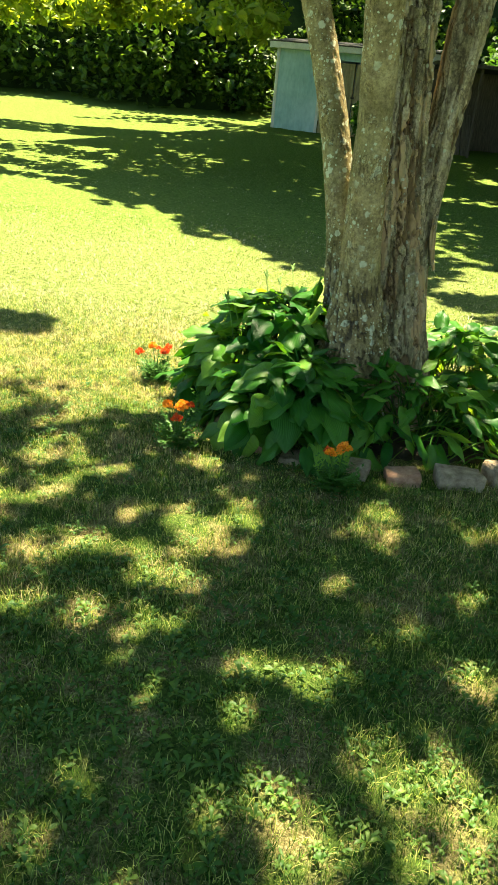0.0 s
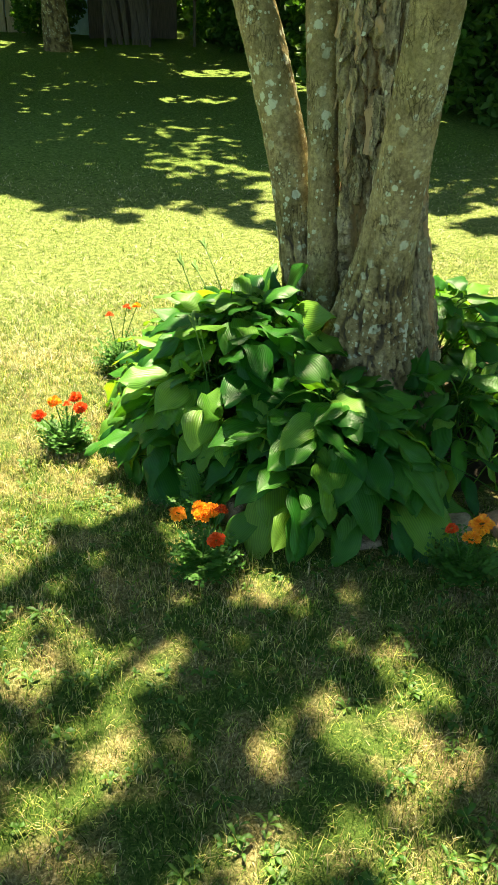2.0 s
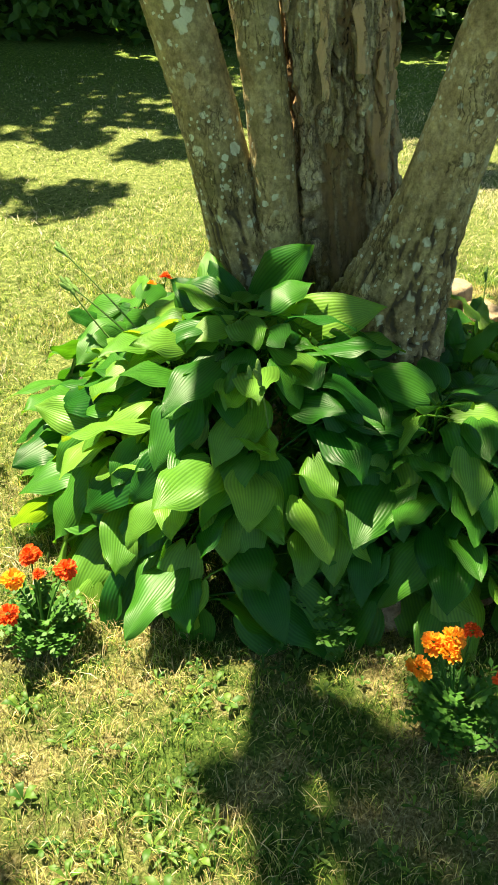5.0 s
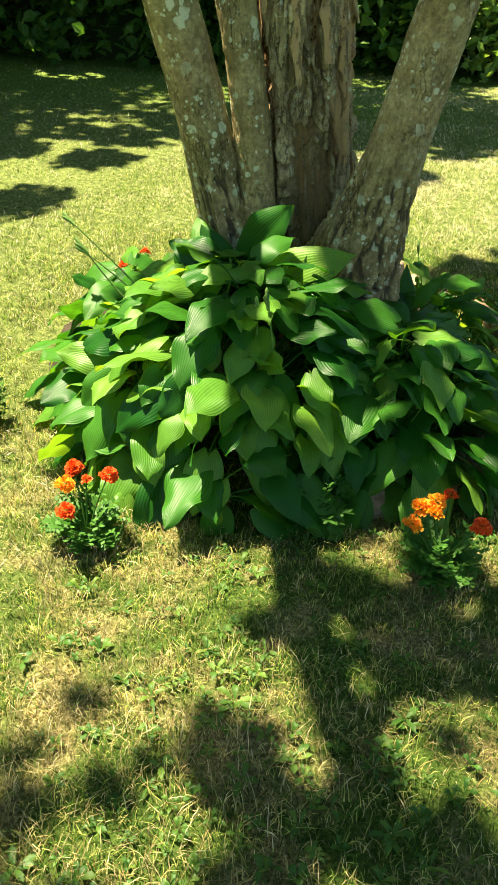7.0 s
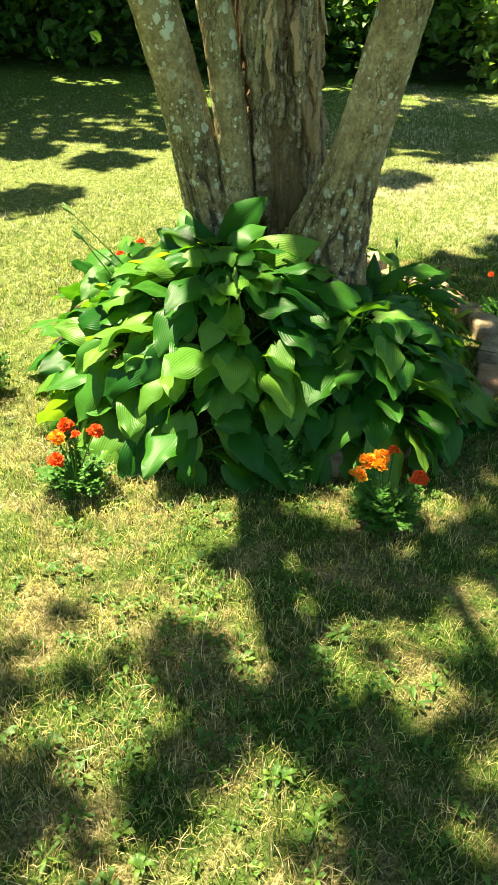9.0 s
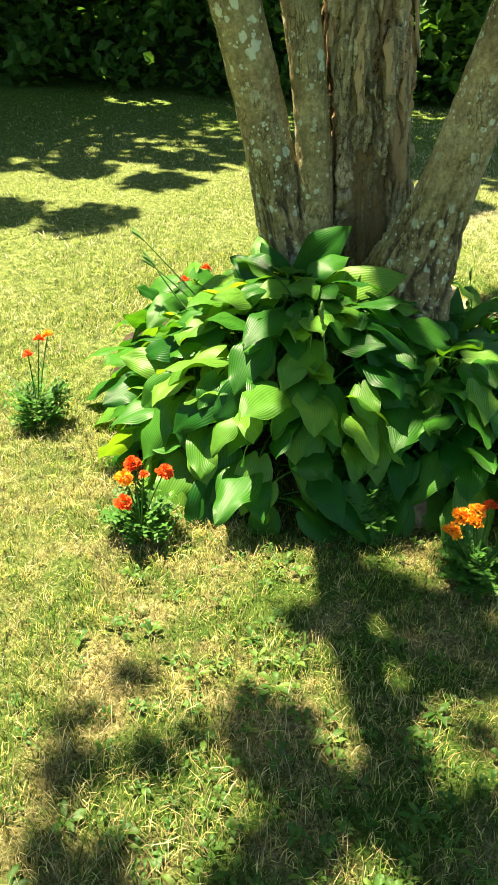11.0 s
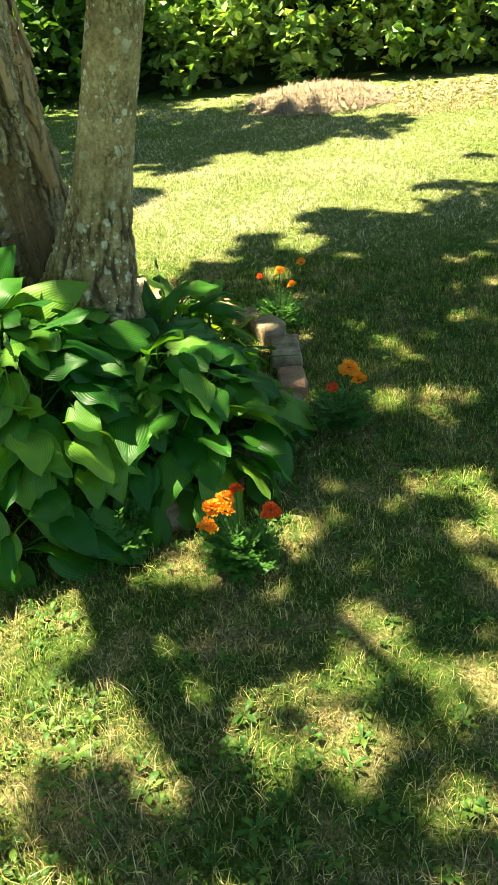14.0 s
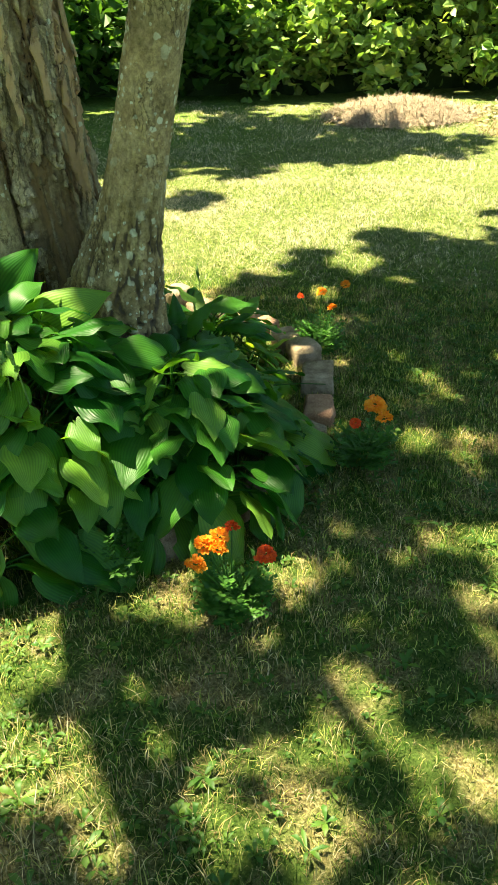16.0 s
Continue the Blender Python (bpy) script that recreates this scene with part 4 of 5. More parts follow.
def ferny_mesh(seed, radius, height, count):
    """Feathery leaves: stalks with pairs of narrow leaflets."""
    r = rng(seed)
    verts, faces = [], []
    for k in range(count):
        a, lift = r.uniform(0, 2 * math.pi), r.uniform(0.15, 1.0)
        rr = radius * r.uniform(0.4, 1.0)
        start = np.array([0.25 * rr * math.cos(a), 0.25 * rr * math.sin(a), height * lift * 0.5])
        tip = np.array([rr * math.cos(a), rr * math.sin(a), height * lift * r.uniform(0.6, 1.25)])
        ax = tip - start
        side = np.cross(ax, [0, 0, 1.0])
        side /= np.linalg.norm(side) + 1e-6
        for q in range(6):
            s = 0.25 + 0.75 * q / 5
            c = start + ax * s
            for sg in (-1, 1):
                ln = 0.021 * (1.2 - 0.5 * s) * r.uniform(0.8, 1.2)
                d = side * sg * ln + ax / (np.linalg.norm(ax) + 1e-6) * ln * 0.6 + np.array([0, 0, r.uniform(-0.012, 0.014)])
                n = np.cross(d, [0, 0, 1.0])
                n = n / (np.linalg.norm(n) + 1e-6) * 0.0058
                i = len(verts)
                verts += [c, c + d * 0.5 + n, c + d, c + d * 0.5 - n]
                faces.append((i, i + 1, i + 2, i + 3))
    return np_mesh("foliage", np.array(verts), np.array(faces))


BLOOMS = {}


def marigold(label, at, height, spread, heads, seed):
    """heads: offsets x, y, height, size and whether red."""
    plant = new("marigold")
    plant.location = (*at, gz(*at))
    tagged(plant, label, "marigold", "marigolds round the bed")
    link("foliage", ferny_mesh(seed, spread, height * 0.85, 110), FERNY, plant)
    for k, (dx, dy, h, size, red) in enumerate(heads):
        pts = spline([(0, 0, 0), (dx * 0.4, dy * 0.4, h * 0.6), (dx, dy, h)], 10)
        v, f = tube(pts, np.linspace(0.003, 0.002, 10), 5)
        link("stalk", np_mesh("stalk", v, f, True), FERNY, plant)
        key = (k % 3, red, round(size, 3))
        if key not in BLOOMS:
            BLOOMS[key] = bloom_mesh(k % 3 + 10 * red, size)
            BLOOMS[key].materials.append(RED_ORANGE if red else ORANGE)
        head = new("flower_head", BLOOMS[key])
        head.parent = plant
        head.location = (dx, dy, h)
        head.rotation_euler = (0.35 * math.sin(seed + k * 2), 0.35 * math.cos(seed + k), k)


def build_marigolds():
    marigold("marigold with orange and red flowers before the hosta", (0.09, 2.74), 0.15, 0.12,
             [(-0.06, 0.075, 0.18, 0.058, 0), (0.01, 0.065, 0.19, 0.058, 0), (0.035, 0.03, 0.2, 0.056, 0), (0.055, 0.0, 0.215, 0.044, 1), (0.0, -0.09, 0.175, 0.058, 1), (0.0, 0.03, 0.185, 0.056, 0)], 1)
    marigold("marigold with red-orange flowers at the hosta's edge", (-0.13, 3.67), 0.16, 0.12,
             [(-0.03, 0.03, 0.2, 0.055, 0), (0.06, 0.06, 0.19, 0.055, 1), (-0.10, -0.01, 0.17, 0.055, 1), (0.01, -0.01, 0.2, 0.035, 1), (0.05, -0.055, 0.2, 0.055, 1)], 2)
    marigold("marigold with one large orange flower beside the bricks", (0.83, 2.40), 0.15, 0.12,
             [(0.01, -0.03, 0.215, 0.075, 0), (-0.05, 0.03, 0.18, 0.042, 1), (-0.05, -0.06, 0.2, 0.06, 0)], 3)
    marigold("marigold with small orange flowers beyond the stones", (1.78, 2.59), 0.17, 0.13,
             [(0.02, -0.01, 0.26, 0.05, 0), (0.12, -0.11, 0.26, 0.05, 0), (-0.09, -0.06, 0.23, 0.045, 0), (0.0, 0.08, 0.25, 0.03, 1)], 4)
    marigold("leggy marigold with orange flowers behind the hosta", (0.28, 4.36), 0.2, 0.12,
             [(-0.04, -0.02, 0.29, 0.042, 1), (0.05, 0.0, 0.31, 0.042, 1), (0.10, 0.0, 0.31, 0.045, 0)], 5)
    marigold("marigold with orange flowers behind the stems", (1.12, 4.16), 0.24, 0.12,
             [(0.0, 0.0, 0.36, 0.045, 0), (0.05, -0.03, 0.38, 0.045, 1), (-0.05, 0.02, 0.35, 0.04, 1)], 6)


build_marigolds()
sprig = new("ferny_seedling")
sprig.location = (0.19, 3.10, gz(0.19, 3.10))
tagged(sprig, "young ferny seedling without flowers under the hosta", "seedling")
link("foliage", ferny_mesh(15, 0.13, 0.16, 40), FERNY, sprig)


# ---- thicket round the yard ----
def thicket(name, label, line, height, depth, count, leaf, mat, seed, size=(0.3, 0.65)):
    """Leaves massed along a line of (x, y) points whose outer side lies to its right, before a dark sheet in place of
    inner shade.
    """
    r = rng(seed)
    line = np.asarray(line, float)
    t = np.concatenate([[0], np.cumsum(np.linalg.norm(np.diff(line, axis=0), axis=1))])
    n = int(t[-1] * height * 11)

    def beside(s, off):
        x, y = np.interp(s, t, line[:, 0]), np.interp(s, t, line[:, 1])
        dx, dy = np.interp(s + 0.2, t, line[:, 0]) - np.interp(s - 0.2, t, line[:, 0]), np.interp(s + 0.2, t, line[:, 1]) - np.interp(s - 0.2, t, line[:, 1])
        ln = np.hypot(dx, dy) + 1e-9
        return x + off * dy / ln, y - off * dx / ln
    s = r.random(n) * t[-1]
    off = r.random(n) ** 0.8 * depth
    x, y = beside(s, off)
    swell = 0.75 + 0.25 * np.sin(s * 0.9 + seed) * np.sin(s * 0.37 + 1)
    zz = r.random(n) * height * swell * (0.3 + 0.7 * off / depth)
    c = np.stack([x, y, ground_z(x, y) + zz + 0.2], -1)
    ob = leaf_cloud(name, c, r.uniform(*size, n), count, leaf, seed + 1, mat)
    tagged(ob, label, "thicket", "", "stuff")
    # added sheet behind the leaves, coloured dark to stand for shade
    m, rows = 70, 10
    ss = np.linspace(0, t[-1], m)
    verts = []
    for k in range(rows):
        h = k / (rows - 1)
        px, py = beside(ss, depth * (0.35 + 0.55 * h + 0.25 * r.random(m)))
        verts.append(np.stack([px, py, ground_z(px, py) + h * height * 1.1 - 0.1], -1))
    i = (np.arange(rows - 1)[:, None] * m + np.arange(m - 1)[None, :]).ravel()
    link("inside", np_mesh("inside", np.concatenate(verts), np.stack([i, i + 1, i + m + 1, i + m], -1), True), SHADE, ob, "dark sheet in place of the shade inside the thicket")


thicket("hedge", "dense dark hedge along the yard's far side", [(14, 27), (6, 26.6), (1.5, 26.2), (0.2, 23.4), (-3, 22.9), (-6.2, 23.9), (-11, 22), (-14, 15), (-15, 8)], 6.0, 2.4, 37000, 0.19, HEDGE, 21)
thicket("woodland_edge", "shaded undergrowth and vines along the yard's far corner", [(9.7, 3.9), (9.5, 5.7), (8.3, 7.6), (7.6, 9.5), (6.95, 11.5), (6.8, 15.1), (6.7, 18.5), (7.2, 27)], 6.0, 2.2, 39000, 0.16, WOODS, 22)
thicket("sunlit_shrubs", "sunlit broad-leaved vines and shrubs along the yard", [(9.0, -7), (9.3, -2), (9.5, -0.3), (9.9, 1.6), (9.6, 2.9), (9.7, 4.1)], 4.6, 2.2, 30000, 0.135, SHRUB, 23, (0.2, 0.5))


def sunny(gx, gy):
    """Share of the leaves left over the sunlit places at the wood's foot."""
    d = np.min([np.hypot((gx - a) / w, gy - b) / q for a, b, q, w in ((4.1, 13.1, 0.45, 1.6), (6.6, 10.9, 0.5, 1.0), (6.5, 12.2, 0.7, 0.9), (6.3, 14.2, 0.9, 1.0), (5.4, 15.6, 0.5, 1.5), (8.6, 4.4, 0.3, 1.6), (9.6, 5.5, 0.9, 1.0), (7.6, 8.4, 0.5, 0.8))], axis=0)
    return np.where(d < 1, 0.06, 1.0)


def build_east_tree():
    # a tree out of view, added so that its trimmed crown shades the east lawn
    tree = new("unseen_shade_tree")
    tagged(tree, "unseen tall tree added at the yard's edge to shade the lawn", "tree")
    x, y = 11.2, 8.5
    stem(tree, "trunk", [(x, y, -0.2, 0.3), (x, y, 1.5, 0.2), (x - 0.3, y, 4.0, 0.17), (x - 0.8, y, 8.0, 0.1)], BARK_SMOOTH, 0.006, 71, 0.05, 24)
    r = rng(35)
    n = 560
    c = np.stack([r.uniform(4.0, 14, n), r.uniform(3.0, 17, n), r.uniform(5.0, 8.5, n)], -1)

    def keep(pos, rr):
        gx, gy = pos[:, 0] - SUN_X * pos[:, 2], pos[:, 1] - SUN_Y * pos[:, 2]
        wave = 0.2 * np.sin(gy * 7) + 0.15 * np.sin(gx * 9) + rr.normal(0, 0.16, len(pos))
        west = np.interp(gy, [1.0, 1.8, 2.8, 3.9, 5.0, 6.1, 6.7, 9], [6.6, 6.2, 5.85, 5.5, 5.2, 4.8, 4.4, 3.3])
        east = np.interp(gy, [1.0, 1.5, 2.0, 2.8, 3.8, 4.1], [6.6, 7.0, 7.6, 8.6, 9.3, 99])
        return (gx > west + wave) & (gx < east + wave) & (gy > 1.0) & (rr.random(len(pos)) < sunny(gx, gy))
    leaf_cloud("crown", c, r.uniform(0.6, 1.1, n), 46000, 0.2, 36, CROWN, tree, 0.5, keep, 0.6, "broad leafy crown trimmed to lay shade on the lawn")


build_east_tree()


def build_straw_pile():
    r = rng(52)
    pile = new("straw_pile")
    px, py = 8.55, 1.95
    pile.location = (px, py, gz(px, py))
    tagged(pile, "heap of dry brown straw and clippings by the shrubs", "straw heap")
    ring, rows = 40, 10
    v = []
    for k in range(rows):
        q = k / (rows - 1)
        a = np.linspace(0, 2 * math.pi, ring, endpoint=False)
        rad = 0.95 * (1 - q) * (1 + 0.12 * np.sin(a * 3 + 1) + 0.05 * r.normal(0, 1, ring))
        v.append(np.stack([rad * np.cos(a), 0.85 * rad * np.sin(a), -0.03 + 0.16 * (1 - (1 - q) ** 2) + 0.015 * r.normal(0, 1, ring)], -1))
    i, j = np.meshgrid(np.arange(rows - 1), np.arange(ring), indexing="ij")
    a, b = i * ring + j, i * ring + (j + 1) % ring
    link("mound", np_mesh("mound", np.concatenate(v), np.stack([a, b, b + ring, a + ring], -1).reshape(-1, 4), True), HEAP, pile)
    n = 5000
    a, q = r.uniform(0, 2 * math.pi, n), np.sqrt(r.random(n))
    p = np.stack([1.05 * q * np.cos(a), 0.9 * q * np.sin(a), 0.16 * np.clip(1 - q * q, 0, 1) + r.uniform(-0.01, 0.035, n)], -1)
    d = r.normal(0, 1, (n, 3)) * np.array([1, 1, 0.3])
    d *= (r.uniform(0.03, 0.09, n) / np.linalg.norm(d, axis=1))[:, None]
    w = np.cross(d, [0, 0, 1.0])
    w *= 0.0035 / (np.linalg.norm(w, axis=1)[:, None] + 1e-9)
    vv = np.stack([p - d - w, p - d + w, p + d + w, p + d - w], 1).reshape(-1, 3)
    tagged(link("loose_straw", np_mesh("loose_straw", vv, np.arange(4 * n).reshape(-1, 4)), HEAP, pile), kind="stuff")


build_straw_pile()


def build_litter():
    """Pale dead leaves along the foot of the shrubs and a worn streak on the lawn."""
    r = rng(53)
    n = 900
    s = r.random(n)
    x = 7.9 + 0.6 * r.normal(0, 1, n) + 0.4 * s
    y = -1.5 + 2.7 * s
    size = r.uniform(0.015, 0.04, n)
    p = np.stack([x, y, ground_z(x, y) + r.uniform(0.02, 0.05, n)], -1)
    a = r.uniform(0, 2 * math.pi, n)
    d = np.stack([np.cos(a), np.sin(a), r.normal(0, 0.25, n)], -1) * size[:, None]
    w = np.stack([-np.sin(a), np.cos(a), r.normal(0, 0.25, n)], -1) * size[:, None] * 0.6
    v = np.stack([p - d, p + w, p + d, p - w], 1).reshape(-1, 3)
    tagged(link("leaf_litter", np_mesh("leaf_litter", v, np.arange(4 * n).reshape(-1, 4)), WHITE_LITTER), "pale dead leaves scattered along the shrubs' foot", "leaf litter", "", "stuff")


build_litter()


# ---- shed ----
def box(x0, x1, y0, y1, z0, z1, bevel=0.006):
    bm = bmesh.new()
    bmesh.ops.create_cube(bm, size=1.0)
    bmesh.ops.scale(bm, vec=(x1 - x0, y1 - y0, z1 - z0), verts=bm.verts)
    bmesh.ops.translate(bm, vec=((x0 + x1) / 2, (y0 + y1) / 2, (z0 + z1) / 2), verts=bm.verts)
    if bevel:
        bmesh.ops.bevel(bm, geom=bm.edges[:], offset=bevel, segments=1, affect="EDGES")
    return bm


def build_shed():
    shed = new("shed")
    shed.location = (0.6, 21.9, 1.25)
    shed.rotation_euler = (0, 0, radians(-12))
    shed.scale = (0.8, 0.8, 0.8)
    tagged(shed, "pale blue garden shed with weathered double doors", "shed")
    w, d, h = 5.2, 3.2, 2.45
    part("wall", box(0, 1.45, 0, 0.12, -0.5, h), SHED_WALL, shed, "pale blue wall with mildew low down")
    part("wall", box(3.65, w, 0, 0.12, -0.5, h), SHED_WALL, shed)
    part("wall", box(1.45, 3.65, 0, 0.12, 2.2, h), SHED_WALL, shed)
    part("wall", box(0, 0.12, 0.122, d, -0.5, h), SHED_WALL, shed)
    part("wall", box(w - 0.12, w, 0.122, d, -0.5, h), SHED_WALL, shed)
    part("wall", box(0.122, w - 0.122, d - 0.12, d, -0.5, h), SHED_WALL, shed)
    for x in (-0.05, 1.41, 3.60, w - 0.06):
        part("trim", box(x, x + 0.10, -0.03, -0.002, -0.5, h - 0.02), SHED_TRIM, shed, "white corner board")
    part("fascia", box(-0.25, w + 0.25, -0.33, -0.27, h - 0.04, h + 0.14), SHED_TRIM, shed, "white fascia board")
    roof = bmesh.new()
    pr = [(-0.25, -0.3, h + 0.08), (-0.25, d + 0.3, h + 0.5), (-0.25, d + 0.3, h + 0.6), (-0.25, -0.34, h + 0.18)]
    a = [roof.verts.new(q) for q in pr]
    b = [roof.verts.new((w + 0.25, q[1], q[2])) for q in pr]
    roof.faces.new(a), roof.faces.new(b[::-1])
    for k in range(4):
        roof.faces.new((a[k], b[k], b[(k + 1) % 4], a[(k + 1) % 4]))
    part("roof", roof, ROOF, shed, "dark felt roof")
    for k in range(2):
        x0 = 1.53 + k * 1.05
        door = part("door", box(x0, x0 + 1.02, 0.02, 0.07, -0.2, 2.15), SHED_DOOR, shed, "weathered grey plank door")
        for j in range(6):
            part("plank", box(x0 + 0.005 + j * 0.169, x0 + 0.165 + j * 0.169, -0.004, 0.018, -0.2, 2.14, 0.004), SHED_DOOR, door)
        for z in (0.15, 1.1, 1.95):
            part("batten", box(x0 + 0.03, x0 + 0.99, -0.03, -0.006, z, z + 0.12), SHED_DOOR, door)
    part("latch", box(2.50, 2.62, -0.06, -0.032, 1.12, 1.17), IRON, shed)


build_shed()


def build_leanto():
    lean = new("lean_to")
    lean.location = (4.3, 19.4, gz(5.2, 19.4))
    lean.scale = (0.5, 0.6, 0.8)
    tagged(lean, "dark open lean-to of old boards beside the shed", "lean-to")
    part("back", box(0, 4.2, 2.0, 2.1, -0.4, 2.4), DARK_WOOD, lean)
    part("roof", box(-0.2, 4.4, -0.4, 2.3, 2.4, 2.5), ROOF, lean)
    for x in (0.0, 2.0, 4.1):
        part("post", box(x, x + 0.1, -0.1, 0.0, -0.4, 2.4), DARK_WOOD, lean)
    r = random.Random(4)
    for k in range(7):
        bd = part("board", box(-0.11, 0.11, -0.015, 0.015, 0, r.uniform(1.6, 2.1)), DARK_WOOD, lean, "old board leaning on the wall")
        bd.location = (0.7 + k * 0.26, 0.3, -0.4)
        bd.rotation_euler = (radians(-20), radians(r.uniform(-12, 12)), 0)


build_leanto()


def build_low_shrub():
    r = rng(64)
    n = 14
    c = np.stack([r.uniform(2.7, 4.0, n), r.uniform(19.9, 20.6, n), r.uniform(0.15, 0.75, n)], -1)
    c[:, 2] += ground_z(c[:, 0], c[:, 1])
    ob = leaf_cloud("shrub", c, r.uniform(0.2, 0.35, n), 1500, 0.11, 65, WOODS, None, 0.5, None, 0.9)
    tagged(ob, "dark low shrub growing in shade before the shed", "shrub")


build_low_shrub()


def build_back_tree():
    tree = new("shade_tree")
    tagged(tree, "tall shade tree standing before the shed", "tree")
    x, y = 3.2, 18.9
    z = gz(x, y)
    stem(tree, "trunk", [(x, y, z - 0.2, 0.3), (x - 0.05, y, z + 1.2, 0.22), (x - 0.2, y + 0.1, z + 2.6, 0.2), (x - 0.4, y, z + 5, 0.19), (x, y, z + 8, 0.12)], BARK_SMOOTH, 0.008, 61, 0.05, 36)
    r = rng(31)
    n = 520
    a, q = r.uniform(0, 2 * math.pi, n), np.sqrt(r.random(n))
    # unseen crown, spread wide and later trimmed to throw the far lawn's shade
    c = np.stack([2.5 + 7.0 * q * np.cos(a), 17.6 + 8.0 * q * np.sin(a), 5.6 + r.random(n) * (4.5 - 2.0 * q)], -1)

    def keep(pos, rr):
        gx, gy = pos[:, 0] - SUN_X * pos[:, 2], pos[:, 1] - SUN_Y * pos[:, 2]
        edge = np.interp(gx, [-6, -3.2, -2.1, -1.3, -0.5, 0.2, 0.8, 1.5, 2.1, 2.7, 3.1, 3.4, 3.7, 4.4, 4.9, 6], [15, 12.6, 10.9, 10.4, 9.45, 8.45, 7.65, 7.25, 7.3, 7.7, 8.2, 7.75, 7.0, 6.7, 6.1, 5.5])
        far = np.interp(gx, [-7, -4, -2.4, 0.1, 3], [13, 15.6, 18.2, 21.3, 40])
        bars = np.sin(gy * 2.2 + 0.5 * np.sin(gx)) > 0.1
        # open over the hedge, whose upper leaves stand in the sun
        up = np.maximum(pos[:, 2] - 4.2, 0)
        off = 22.8 - (pos[:, 1] - SUN_Y * up)
        hi = pos[:, 2] - 3.2
        over_low = (hi > 0.5) & (np.abs(pos[:, 0] - SUN_X * hi + 2.6) < 3.2) & (np.abs(pos[:, 1] - SUN_Y * hi - 14.5) < 2.2) & (rr.random(len(pos)) < np.where(pos[:, 0] - SUN_X * hi < -2.0, 0.93, 0.08))
        ragged = 0.3 * np.sin(gx * 5) + 0.22 * np.sin(gx * 13 + 4 * np.sin(gy * 3)) + 0.2 * np.sin(gy * 11 + gx * 7) + rr.exponential(0.3, len(pos)) - 0.25
        return (gy > edge + ragged) & ((gy < far) | bars) & ((off > 1.2) | (rr.random(len(pos)) < 0.25)) & ~over_low & (rr.random(len(pos)) < sunny(gx, gy))
    k = 60
    w = 74
    wy = r.uniform(12.5, 16.5, w)
    low = np.stack([np.where(np.arange(w) < 42, r.uniform(-5.4, 0.6, w), r.uniform(-5.4, -2.0, w)) * (0.4 + wy / 24), wy, 2.5 + 0.1 * (wy - 12) + r.uniform(0.0, 0.6, w)], -1)
    fringe = np.stack([r.uniform(-9, -4.3, k), r.uniform(14, 20, k), r.uniform(3.9, 6.0, k)], -1)
    c = np.concatenate([c, fringe])
    n += k
    leaf_cloud("crown", c, r.uniform(0.6, 1.3, n), 56000, 0.24, 32, CROWN, tree, 0.5, keep, 0.6, "broad leafy crown trimmed to lay shade on the lawn")
    leaf_cloud("low_foliage", low, r.uniform(0.2, 0.45, w), 3600, 0.15, 38, LOW_LEAF, tree, 0.7, None, 0.6, "low branches, their leaves coloured yellow-green for sunlight")


build_back_tree()


